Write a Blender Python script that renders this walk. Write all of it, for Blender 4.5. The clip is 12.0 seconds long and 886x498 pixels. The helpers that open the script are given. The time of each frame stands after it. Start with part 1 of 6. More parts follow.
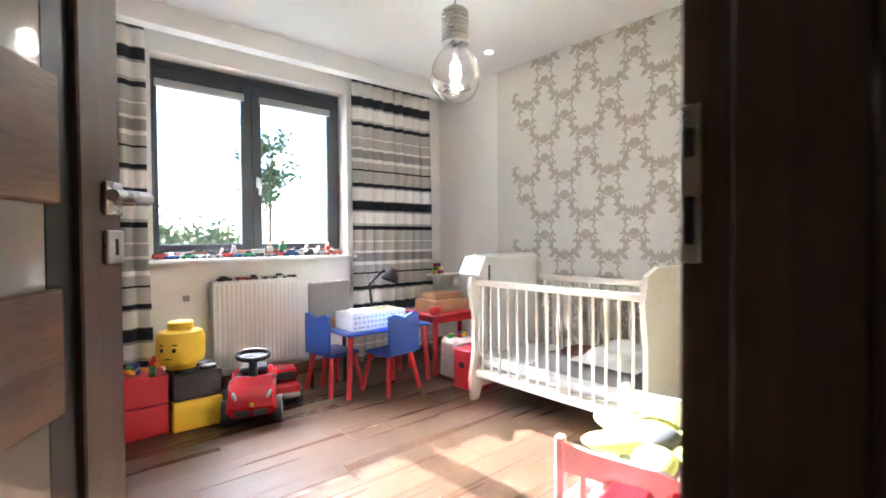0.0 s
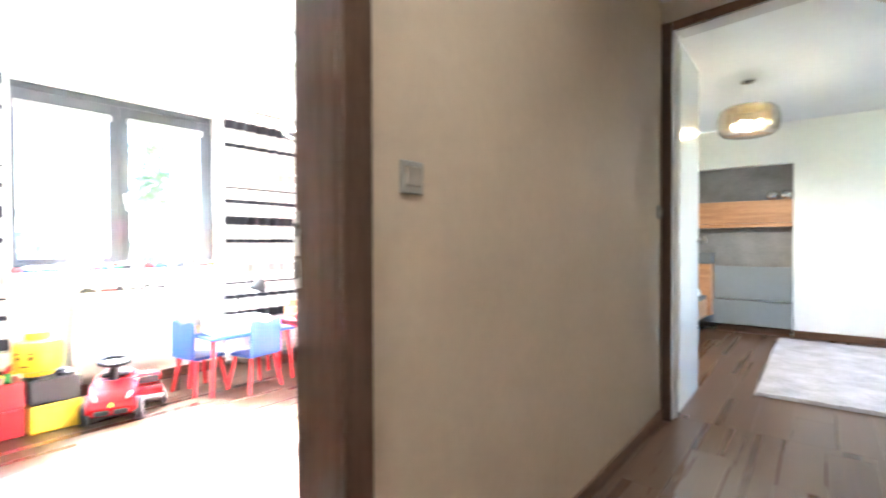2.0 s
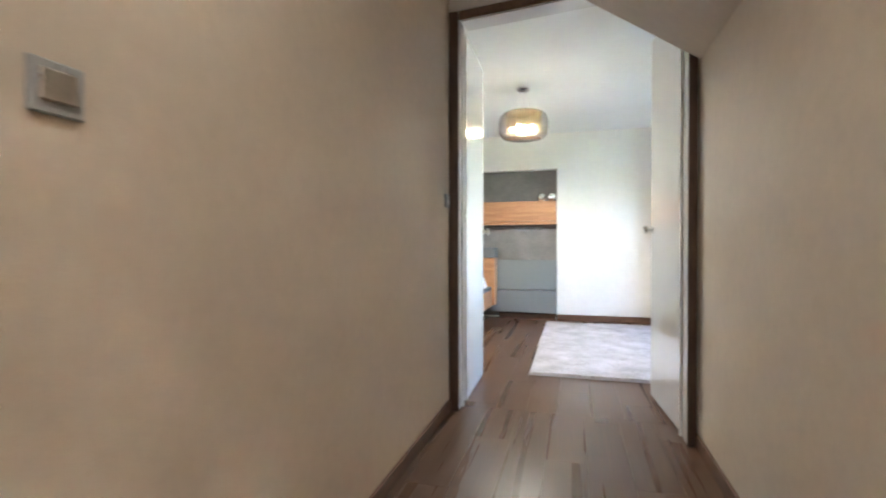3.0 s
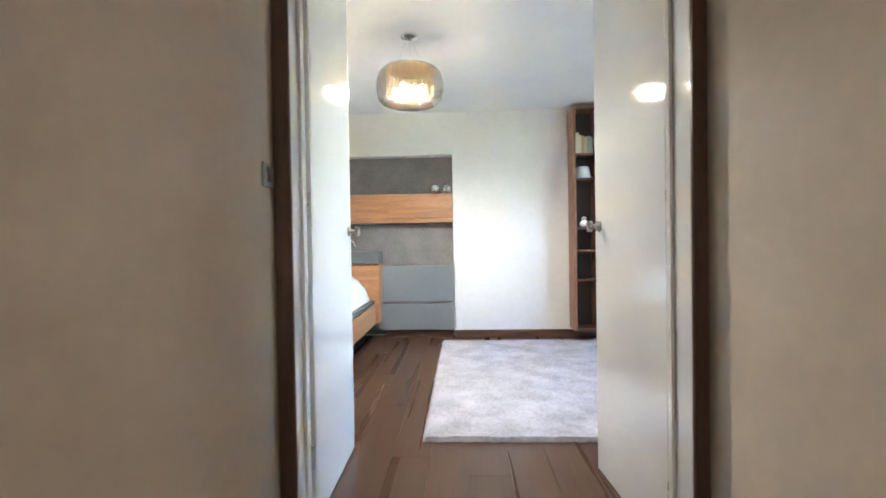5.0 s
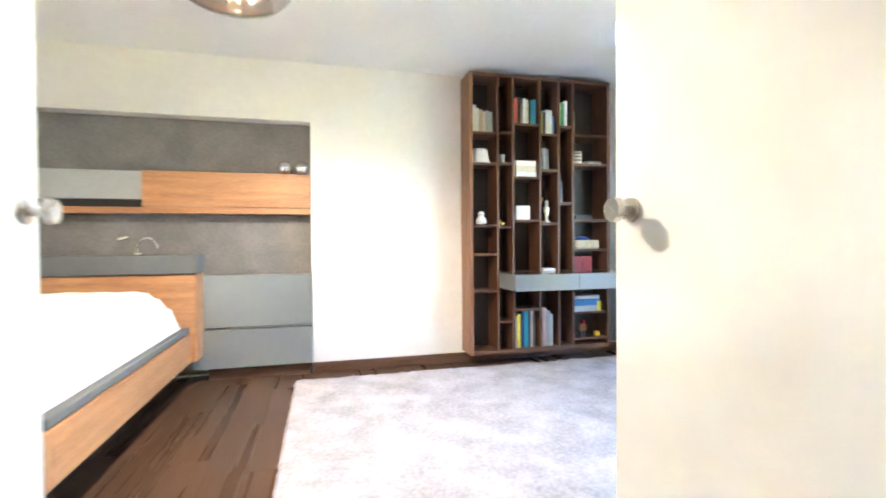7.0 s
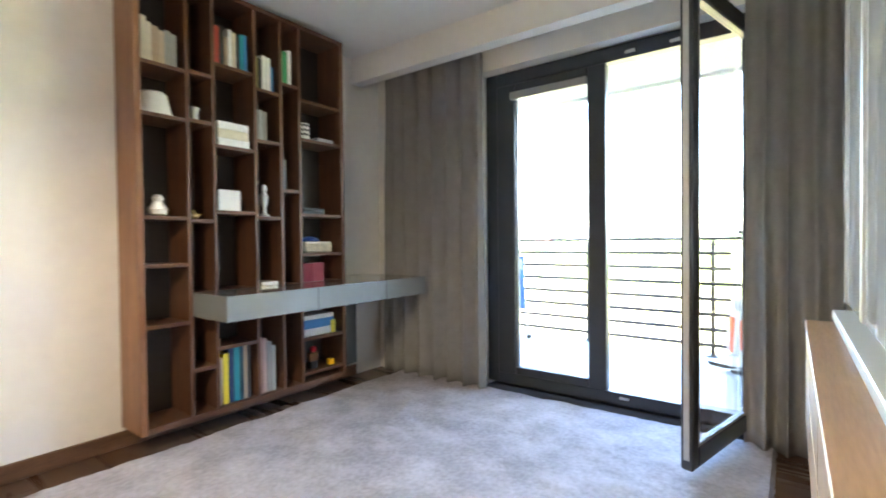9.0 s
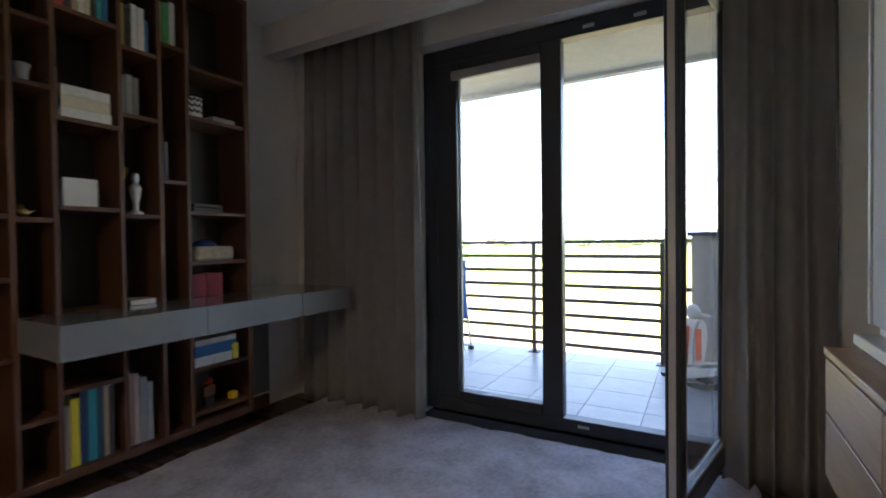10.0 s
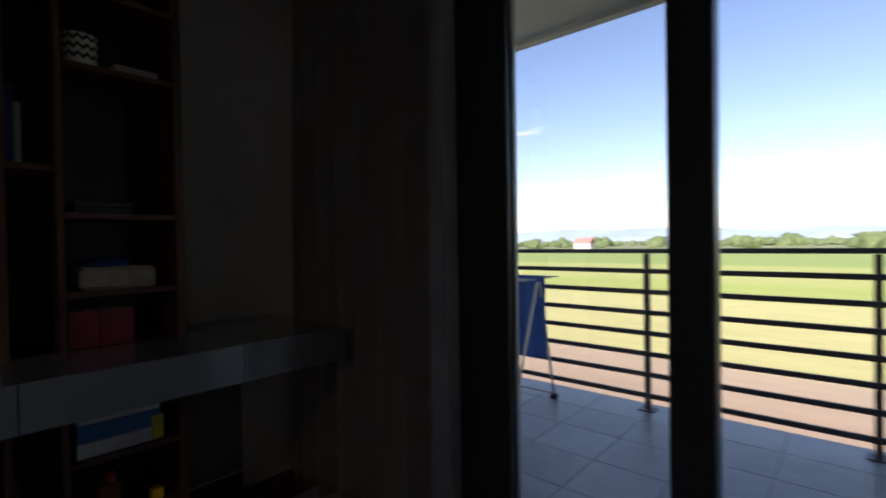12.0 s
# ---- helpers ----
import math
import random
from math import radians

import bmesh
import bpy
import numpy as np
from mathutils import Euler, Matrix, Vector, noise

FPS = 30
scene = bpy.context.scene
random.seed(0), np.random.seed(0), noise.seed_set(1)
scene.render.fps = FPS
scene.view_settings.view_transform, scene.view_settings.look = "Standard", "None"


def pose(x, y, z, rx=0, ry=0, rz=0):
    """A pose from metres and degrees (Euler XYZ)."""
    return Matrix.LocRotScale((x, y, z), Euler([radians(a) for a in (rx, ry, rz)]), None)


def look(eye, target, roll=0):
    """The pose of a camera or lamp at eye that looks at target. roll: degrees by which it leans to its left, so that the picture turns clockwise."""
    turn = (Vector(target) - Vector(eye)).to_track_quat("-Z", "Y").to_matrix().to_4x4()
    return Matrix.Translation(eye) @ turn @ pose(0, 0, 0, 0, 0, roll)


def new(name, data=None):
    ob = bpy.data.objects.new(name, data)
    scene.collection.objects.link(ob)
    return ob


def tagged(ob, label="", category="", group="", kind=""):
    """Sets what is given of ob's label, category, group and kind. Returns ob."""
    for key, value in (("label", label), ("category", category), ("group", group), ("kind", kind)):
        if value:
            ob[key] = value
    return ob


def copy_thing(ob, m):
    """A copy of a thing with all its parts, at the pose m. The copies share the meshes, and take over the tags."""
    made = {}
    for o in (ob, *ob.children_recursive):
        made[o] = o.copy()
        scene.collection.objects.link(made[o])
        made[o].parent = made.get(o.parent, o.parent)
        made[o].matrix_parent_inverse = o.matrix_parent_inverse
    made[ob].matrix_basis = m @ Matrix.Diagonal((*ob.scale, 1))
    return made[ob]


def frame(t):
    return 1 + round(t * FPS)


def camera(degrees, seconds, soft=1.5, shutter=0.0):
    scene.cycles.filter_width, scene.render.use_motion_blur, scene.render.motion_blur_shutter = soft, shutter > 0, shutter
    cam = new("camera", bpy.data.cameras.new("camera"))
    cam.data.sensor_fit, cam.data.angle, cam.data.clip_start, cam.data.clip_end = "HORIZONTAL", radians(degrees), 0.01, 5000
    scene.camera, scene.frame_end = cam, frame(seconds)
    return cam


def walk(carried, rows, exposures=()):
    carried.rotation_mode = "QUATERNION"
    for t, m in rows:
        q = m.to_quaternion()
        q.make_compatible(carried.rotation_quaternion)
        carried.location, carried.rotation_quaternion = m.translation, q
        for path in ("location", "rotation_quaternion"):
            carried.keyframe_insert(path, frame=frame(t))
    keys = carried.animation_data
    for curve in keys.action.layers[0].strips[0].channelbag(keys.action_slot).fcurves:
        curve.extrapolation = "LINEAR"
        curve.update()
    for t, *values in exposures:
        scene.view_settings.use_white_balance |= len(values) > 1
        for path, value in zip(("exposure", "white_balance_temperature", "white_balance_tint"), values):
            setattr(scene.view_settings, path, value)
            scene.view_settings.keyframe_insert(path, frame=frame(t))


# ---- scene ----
cam = camera(86.9, 12.0, soft=1.7, shutter=0.5)
PATH = [
    (0, (0.035, 0.076, 1.038), (1.34, 1.592, 0.996), -0.4),
    (0.5, (0.003, -0.135, 1.057), (1.269, 1.412, 1.017), -0.5),
    (1, (-0.069, -0.379, 1.096), (1.189, 1.175, 1.062), -0.2),
    (1.5, (-0.107, -0.552, 1.112), (1.246, 0.921, 1.083), -0.0),
    (2, (-0.043, -0.647, 1.111), (1.516, 0.605, 1.087), -0.2),
    (2.5, (0.114, -0.669, 1.086), (1.88, 0.269, 1.062), -0.1),
    (3, (0.28, -0.617, 1.039), (2.208, -0.084, 1.016), -0.1),
    (5, (1.523, -0.518, 1.068), (3.521, -0.434, 1.04), -0.9),
    (5.5, (1.857, -0.485, 1.09), (3.856, -0.49, 1.059), -0.9),
    (6, (2.164, -0.448, 1.089), (4.16, -0.574, 1.056), -0.9),
    (6.5, (2.49, -0.464, 1.084), (4.466, -0.766, 1.048), -0.9),
    (6.7, (2.607, -0.481, 1.079), (4.572, -0.852, 1.043), -0.7),
    (8.3, (3.621, -0.549, 1.003), (5.188, -1.792, 0.999), -0.3),
    (8.5, (3.706, -0.622, 1.017), (5.185, -1.967, 1.008), -0.4),
    (9, (3.941, -0.754, 1.064), (5.138, -2.355, 1.03), -0.6),
    (9.5, (4.072, -0.948, 1.067), (5.122, -2.651, 1.036), -0.7),
    (10, (4.204, -1.185, 1.082), (5.18, -2.931, 1.049), -0.7),
    (10.5, (4.296, -1.461, 1.113), (5.178, -3.255, 1.073), -0.8),
    (11, (4.393, -1.766, 1.11), (5.257, -3.57, 1.072), -0.8),
    (11.5, (4.499, -2.07, 1.116), (5.48, -3.812, 1.084), -0.9),
    (12, (4.602, -2.336, 1.135), (5.926, -3.835, 1.11), -0.9),
]
# the clip's camera opens and closes its exposure as it turns: seconds, stops, kelvin, tint
EXPOSURE = [(0, 3.40, 5500, 10), (0.5, 3.35, 5500, 10), (1, 3.95, 5500, 10), (1.5, 5.20, 5450, 10), (2, 6.45, 5350, 10), (2.5, 6.80, 5300, 10), (3, 6.35, 5350, 11),
            (5, 6.20, 5350, 12), (5.5, 6.35, 5400, 13), (6, 6.35, 5550, 13), (6.5, 6.45, 5700, 14), (8.3, 7.65, 6300, 13), (8.5, 7.50, 6350, 13), (9, 6.05, 6450, 14), (9.5, 4.80, 6500, 19),
            (10, 3.90, 6500, 22), (10.5, 2.80, 6400, 24), (11, 1.65, 6300, 25), (11.5, 1.35, 6250, 26), (12, 1.55, 6400, 25)]
walk(cam, [(t, look(eye, target, roll)) for t, eye, target, roll in PATH], EXPOSURE)

# ---- world, sun, exposure ----
SUN_WAY = Vector((0.13, -1.84, -1.04)).normalized()
world = bpy.data.worlds.new("sky")
scene.world = world
world.use_nodes = True
wn, wl = world.node_tree.nodes, world.node_tree.links
sky = wn.new("ShaderNodeTexSky")
sky.sky_type, sky.sun_disc = "NISHITA", False
sky.sun_elevation = math.asin(-SUN_WAY.z)
sky.sun_rotation = math.atan2(-SUN_WAY.x, -SUN_WAY.y)
sky.air_density, sky.dust_density, sky.ozone_density = 1.0, 0.25, 1.4
# thin fair-weather clouds, low over the horizon
wco = wn.new("ShaderNodeTexCoord")
wmap = wn.new("ShaderNodeMapping")
wmap.inputs["Scale"].default_value = (5.0, 5.0, 34.0)
wnoise = wn.new("ShaderNodeTexNoise")
wnoise.inputs["Scale"].default_value, wnoise.inputs["Detail"].default_value = 1.3, 5.0
wramp = wn.new("ShaderNodeValToRGB")
wramp.color_ramp.elements[0].position, wramp.color_ramp.elements[1].position = 0.66, 0.78
wmix = wn.new("ShaderNodeMixRGB")
wmix.inputs["Color2"].default_value = (6.5, 6.7, 7.2, 1)
wl.new(wco.outputs["Generated"], wmap.inputs["Vector"])
wl.new(wmap.outputs["Vector"], wnoise.inputs["Vector"])
wl.new(wnoise.outputs["Fac"], wramp.inputs["Fac"])
wl.new(wramp.outputs["Color"], wmix.inputs["Fac"])
wl.new(sky.outputs["Color"], wmix.inputs["Color1"])
wl.new(wmix.outputs["Color"], wn["Background"].inputs["Color"])
wn["Background"].inputs["Strength"].default_value = 0.066

sun = new("sun", bpy.data.lights.new("sun", "SUN"))
sun.data.energy, sun.data.angle, sun.data.color = 5.0, radians(0.5), (1.0, 0.97, 0.92)
sun.rotation_mode = "QUATERNION"
sun.rotation_quaternion = SUN_WAY.to_track_quat("-Z", "Y")


def downlight(x, y, z, power):
    """A warm recessed ceiling spot's light."""
    lamp = bpy.data.lights.new("corridor_downlight", "SPOT")
    lamp.energy, lamp.color, lamp.spot_size, lamp.spot_blend, lamp.shadow_soft_size = power, (1.0, 0.88, 0.70), radians(150), 0.9, 0.03
    ob = new("corridor_downlight", lamp)
    ob.matrix_world = look((x, y, z), (x, y, 0))


DOWNLIGHTS = ((-0.75, -0.40, 0.75), (0.85, -0.45, 0.12))
for spot_x, spot_y, spot_power in DOWNLIGHTS:
    downlight(spot_x, spot_y, 2.585, spot_power)


# ---- materials ----
def material(name, color, rough=0.5, metal=0.0, vary=0.06, scale=6.0, bump=0.0, bump_scale=120.0, stretch=(1, 1, 1), other=None, coat=0.0, spread=0.0):
    """A principled surface: large blotches, fine grain, and relief."""
    m = bpy.data.materials.new(name)
    m.use_nodes = True
    n, l = m.node_tree.nodes, m.node_tree.links
    p = n["Principled BSDF"]
    p.inputs["Roughness"].default_value, p.inputs["Metallic"].default_value = rough, metal
    p.inputs["Coat Weight"].default_value = coat
    p.inputs["Coat Roughness"].default_value = 0.05
    co, mp = n.new("ShaderNodeTexCoord"), n.new("ShaderNodeMapping")
    mp.inputs["Scale"].default_value = stretch
    l.new(co.outputs["Object"], mp.inputs["Vector"])
    big, fine = n.new("ShaderNodeTexNoise"), n.new("ShaderNodeTexNoise")
    big.inputs["Scale"].default_value, big.inputs["Detail"].default_value = scale, 4
    fine.inputs["Scale"].default_value, fine.inputs["Detail"].default_value = scale * 9, 3
    for t in (big, fine):
        l.new(mp.outputs["Vector"], t.inputs["Vector"])
    if spread:
        info, off = n.new("ShaderNodeObjectInfo"), n.new("ShaderNodeVectorMath")
        off.operation = "MULTIPLY_ADD"
        off.inputs[0].default_value = (37.0, 17.0, 23.0)
        l.new(info.outputs["Random"], off.inputs[1])
        l.new(co.outputs["Object"], off.inputs[2])
        l.new(off.outputs["Vector"], mp.inputs["Vector"])
    mean = n.new("ShaderNodeMath")
    mean.operation = "MULTIPLY_ADD"
    mean.inputs[1].default_value = 0.4
    l.new(fine.outputs["Fac"], mean.inputs[0])
    half = n.new("ShaderNodeMath")
    half.operation = "MULTIPLY"
    half.inputs[1].default_value = 0.6
    l.new(big.outputs["Fac"], half.inputs[0])
    l.new(half.outputs[0], mean.inputs[2])
    ramp = n.new("ShaderNodeValToRGB")
    c1 = Vector(color)
    c2 = Vector(other) if other else c1 * (1 - 2 * vary)
    ramp.color_ramp.elements[0].position, ramp.color_ramp.elements[1].position = 0.36, 0.64
    ramp.color_ramp.elements[0].color = (*c2, 1)
    ramp.color_ramp.elements[1].color = (*[min(1, v * (1 + (0 if other else vary))) for v in c1], 1)
    l.new(mean.outputs[0], ramp.inputs["Fac"])
    last = ramp.outputs["Color"]
    if spread:
        hsv = n.new("ShaderNodeHueSaturation")
        rng = n.new("ShaderNodeMapRange")
        rng.inputs["To Min"].default_value, rng.inputs["To Max"].default_value = 1 - spread, 1 + spread
        l.new(info.outputs["Random"], rng.inputs["Value"])
        l.new(rng.outputs["Result"], hsv.inputs["Value"])
        l.new(last, hsv.inputs["Color"])
        last = hsv.outputs["Color"]
    l.new(last, p.inputs["Base Color"])
    rr = n.new("ShaderNodeMapRange")
    rr.inputs["To Min"].default_value, rr.inputs["To Max"].default_value = max(0.02, rough * 0.85), min(1, rough * 1.15)
    l.new(big.outputs["Fac"], rr.inputs["Value"])
    l.new(rr.outputs["Result"], p.inputs["Roughness"])
    if bump:
        b, t = n.new("ShaderNodeBump"), n.new("ShaderNodeTexNoise")
        t.inputs["Scale"].default_value, t.inputs["Detail"].default_value = bump_scale, 3
        l.new(mp.outputs["Vector"], t.inputs["Vector"])
        b.inputs["Strength"].default_value, b.inputs["Distance"].default_value = bump, 0.004
        l.new(t.outputs["Fac"], b.inputs["Height"])
        l.new(b.outputs["Normal"], p.inputs["Normal"])
    return m


def glass(name, tint=(1, 1, 1), rough=0.0, ior=1.45):
    m = bpy.data.materials.new(name)
    m.use_nodes = True
    p = m.node_tree.nodes["Principled BSDF"]
    p.inputs["Base Color"].default_value = (*tint, 1)
    p.inputs["Roughness"].default_value = rough
    p.inputs["Transmission Weight"].default_value = 1.0
    p.inputs["IOR"].default_value = ior
    return m


def glow(name, color, strength):
    m = bpy.data.materials.new(name)
    m.use_nodes = True
    p = m.node_tree.nodes["Principled BSDF"]
    p.inputs["Base Color"].default_value = (*color, 1)
    p.inputs["Emission Color"].default_value = (*color, 1)
    p.inputs["Emission Strength"].default_value = strength
    return m


PAINT = material("wall_paint", (0.85, 0.82, 0.77), 0.75, vary=0.02, scale=2, bump=0.12, bump_scale=160)
CEILING = material("ceiling_paint", (0.84, 0.84, 0.83), 0.8, vary=0.015, scale=2, bump=0.08, bump_scale=140)
CORRIDOR = material("corridor_paint", (0.60, 0.51, 0.40), 0.7, vary=0.03, scale=2.5, bump=0.15, bump_scale=150)
FLOOR = material("walnut_laminate", (0.112, 0.060, 0.035), 0.28, scale=2.2, stretch=(0.14, 5, 5), other=(0.076, 0.041, 0.024), bump=0.005, bump_scale=25, spread=0.08)
FLOOR.node_tree.nodes["Principled BSDF"].inputs["Specular IOR Level"].default_value = 0.38
UNDER = material("dark_joint", (0.03, 0.02, 0.015), 0.8)
WALNUT = material("walnut_veneer", (0.20, 0.115, 0.072), 0.42, scale=3.0, stretch=(0.7, 8, 8), other=(0.10, 0.055, 0.034), bump=0.04, bump_scale=30, spread=0.06)
WALNUT_UP = material("walnut_upright", (0.115, 0.066, 0.042), 0.4, scale=3.0, stretch=(9, 9, 0.7), other=(0.055, 0.031, 0.02), bump=0.04, bump_scale=30)
BASEBOARD = material("walnut_skirting", (0.17, 0.085, 0.045), 0.4, scale=3.0, stretch=(1, 1, 8), other=(0.09, 0.045, 0.025))
OAK = material("warm_oak", (0.52, 0.26, 0.115), 0.42, scale=2.6, stretch=(7, 0.7, 9), other=(0.34, 0.155, 0.063), bump=0.05, bump_scale=30)
OAK_SIDE = material("warm_oak_side", (0.50, 0.25, 0.11), 0.42, scale=2.6, stretch=(0.7, 8, 8), other=(0.33, 0.15, 0.06), bump=0.05, bump_scale=30)
# carcass walnut, its colour darkened for the shade inside the bookcase
CASE_SHADED = material("bookcase_walnut_shaded", (0.150, 0.066, 0.032), 0.45, scale=2.6, stretch=(7, 7, 0.8), other=(0.092, 0.040, 0.020), bump=0.04, bump_scale=30)
# the same walnut made lighter: light on the outer side is in the colour
CASE_LIT = material("bookcase_walnut_lit", (0.36, 0.175, 0.085), 0.42, scale=2.6, stretch=(7, 7, 0.8), other=(0.21, 0.095, 0.045), bump=0.04, bump_scale=30)
# near-black back: the compartments' depth of shade is put into its colour
CASE_BACK_SHADED = material("bookcase_back_shaded", (0.034, 0.024, 0.02), 0.5, scale=2.6, stretch=(7, 7, 0.8), other=(0.032, 0.022, 0.018))
GREY_WALL = material("grey_textured_panel", (0.205, 0.19, 0.175), 0.55, vary=0.12, scale=5, bump=0.2, bump_scale=60)
GREY_GLASS = material("grey_lacquered_glass", (0.225, 0.24, 0.24), 0.12, vary=0.02, scale=2, coat=0.6)
WHITE_GLOSS = material("white_gloss_lacquer", (0.84, 0.83, 0.80), 0.05, vary=0.01, scale=2, coat=0.6)
WHITE = material("white_paint", (0.82, 0.80, 0.76), 0.4, vary=0.02, scale=4)
ANTHRACITE = material("anthracite_frame", (0.045, 0.052, 0.062), 0.38, vary=0.05, scale=8)
STEEL = material("brushed_steel", (0.62, 0.61, 0.58), 0.28, metal=1.0, vary=0.05, scale=20)
ALU = material("anodised_aluminium", (0.58, 0.58, 0.57), 0.4, metal=0.35, vary=0.03, scale=20)
CHROME = material("chrome", (0.80, 0.80, 0.80), 0.06, metal=1.0, vary=0.02)
BLACK = material("black_plastic", (0.018, 0.018, 0.02), 0.42, vary=0.1)
GREYPL = material("grey_plastic", (0.36, 0.36, 0.35), 0.4, vary=0.04)
RED = material("red_plastic", (0.56, 0.022, 0.03), 0.32, vary=0.04)
BLUE = material("blue_plastic", (0.03, 0.08, 0.34), 0.38, vary=0.05)
YELLOW = material("yellow_plastic", (0.86, 0.55, 0.02), 0.32, vary=0.03)
GREEN = material("green_plastic", (0.04, 0.28, 0.07), 0.4, vary=0.05)
GLASS = glass("clear_glass")
SMOKE = glass("smoked_mirror_glass", (0.74, 0.71, 0.68), 0.0, 1.5)
FROST = material("lacobel_glass", (0.30, 0.275, 0.245), 0.035, vary=0.02, coat=0.5)


# ---- building helpers ----
def box(bm, x0, x1, y0, y1, z0, z1, bevel=0.0, m=None, segments=1):
    """Adds a box, with its edges bevelled."""
    lo, hi = (min(x0, x1), min(y0, y1), min(z0, z1)), (max(x0, x1), max(y0, y1), max(z0, z1))
    size = [b - a for a, b in zip(lo, hi)]
    t = Matrix.LocRotScale([(a + b) / 2 for a, b in zip(lo, hi)], None, size)
    made = bmesh.ops.create_cube(bm, size=1, matrix=t)["verts"]
    if bevel:
        edges = list({e for v in made for e in v.link_edges})
        out = bmesh.ops.bevel(bm, geom=edges, offset=min(bevel, min(size) * 0.45), segments=segments, affect="EDGES", profile=0.5)
        made = list({v for f in out["faces"] for v in f.verts})
    if m is not None:
        bmesh.ops.transform(bm, matrix=m, verts=made)
    return made


def rod(bm, a, b, r1, r2=None, sides=12, caps=True):
    """Adds a round bar from a to b."""
    a, b = Vector(a), Vector(b)
    way = b - a
    m = Matrix.Translation((a + b) / 2) @ way.to_track_quat("Z", "Y").to_matrix().to_4x4()
    return bmesh.ops.create_cone(bm, cap_ends=caps, segments=sides, radius1=r1, radius2=r1 if r2 is None else r2, depth=way.length, matrix=m)["verts"]


def ball(bm, c, r, scale=(1, 1, 1), u=16, v=10, turn=None):
    m = Matrix.LocRotScale(c, turn, [r * s for s in scale])
    return bmesh.ops.create_uvsphere(bm, u_segments=u, v_segments=v, radius=1, matrix=m)["verts"]


def lathe(bm, profile, c=(0, 0, 0), sides=24):
    """Adds a turned body from (radius, height) pairs."""
    rings = [[bm.verts.new((c[0] + r * math.cos(2 * math.pi * i / sides), c[1] + r * math.sin(2 * math.pi * i / sides), c[2] + z)) for i in range(sides)] for r, z in profile]
    for low, high in zip(rings, rings[1:]):
        for i in range(sides):
            bm.faces.new((low[i], low[(i + 1) % sides], high[(i + 1) % sides], high[i]))
    for ring, flip in ((rings[0], True), (rings[-1], False)):
        if profile[0 if flip else -1][0] > 1e-5:
            bm.faces.new(ring[::-1] if flip else ring)


def slab(bm, outline, y0, y1, m=None):
    """Adds a board from an outline in x and z, between y0 and y1."""
    front = [bm.verts.new((x, y0, z)) for x, z in outline]
    back = [bm.verts.new((x, y1, z)) for x, z in outline]
    n = len(outline)
    bm.faces.new(front)
    bm.faces.new(back[::-1])
    for i in range(n):
        bm.faces.new((front[(i + 1) % n], front[i], back[i], back[(i + 1) % n]))
    bmesh.ops.recalc_face_normals(bm, faces=bm.faces)
    if m is not None:
        bmesh.ops.transform(bm, matrix=m, verts=front + back)


def finish(name, bm, mat, smooth=False):
    mesh = bpy.data.meshes.new(name)
    bmesh.ops.recalc_face_normals(bm, faces=bm.faces)
    bm.to_mesh(mesh)
    bm.free()
    mesh.materials.append(mat)
    if smooth:
        for poly in mesh.polygons:
            poly.use_smooth = True
        mesh.set_sharp_from_angle(angle=radians(40))
    return mesh


def part(name, bm, mat, parent=None, label="", smooth=False):
    ob = new(name, finish(name, bm, mat, smooth))
    ob.parent = parent
    return tagged(ob, label)


# where a room's loose furniture stands as a whole: identity but for the kids' room
PLACE = Matrix()


def thing(name, label, category, group="", m=None, kind=""):
    ob = new(name)
    ob.empty_display_size = 0.1
    ob.matrix_world = PLACE @ (m or Matrix())
    return tagged(ob, label, category, group, kind)


def single(name, bm, mat, label, category, group="", m=None, smooth=False, kind=""):
    ob = part(name, bm, mat, None, "", smooth)
    ob.matrix_world = PLACE @ (m or Matrix())
    return tagged(ob, label, category, group, kind)


def quick(*boxes, bevel=0.0):
    bm = bmesh.new()
    for b in boxes:
        box(bm, *b, bevel=bevel)
    return bm


def structure(name, mat, label, category, *boxes, bevel=0.0):
    return single(name, quick(*boxes, bevel=bevel), mat, label, category, kind="structure")


# ---- structure: plan ----
# kids' room x -0.55..3.03, y 0.30..3.60; corridor y -1.26..0.14; bedroom x 3.25..6.76, y -3.62..2.70
CEIL = 2.52
KX0, KX1, KY0, KY1 = -0.55, 3.03, 0.302, 3.60
KCEIL = 2.455
BX0, BX1, BY0, BY1 = 3.25, 6.76, -3.62, 2.70
floor = structure("floor", UNDER, "dark walnut laminate plank floor", "floor", (-2.2, BX1 + 0.2, -1.36, 2.9, -0.12, -0.008), (KX0 - 0.2, KX1 + 0.2, 2.9, KY1 + 0.3, -0.12, -0.008), (BX0 - 0.15, BX1 + 0.2, BY0 - 0.3, -1.36, -0.12, -0.008))

# kids' room
structure("wall_kids_north", PAINT, "off-white painted wall under and around the window", "wall",
          (KX0 - 0.2, 0.59, KY1, KY1 + 0.30, 0, KCEIL), (2.005, KX1 + 0.2, KY1, KY1 + 0.30, 0, KCEIL), (0.59, 2.005, KY1, KY1 + 0.30, 0, 0.883), (0.59, 2.005, KY1, KY1 + 0.30, 2.27, KCEIL))
structure("wall_kids_east", PAINT, "off-white painted side wall beside the wallpaper", "wall", (KX1, KX1 + 0.16, KY0, KY1, 0, KCEIL))
structure("wall_kids_west", PAINT, "off-white painted wall behind the door", "wall", (KX0 - 0.16, KX0, 0.14, KY1, 0, KCEIL))
structure("ceiling_kids", CEILING, "white painted ceiling", "ceiling", (KX0 - 0.2, KX1 + 0.2, KY0, KY1 + 0.35, KCEIL, KCEIL + 0.15))
structure("beam_kids", CEILING, "white plastered pelmet beam above the window", "beam", (KX0, KX1, 3.30, 3.40, 2.325, KCEIL))
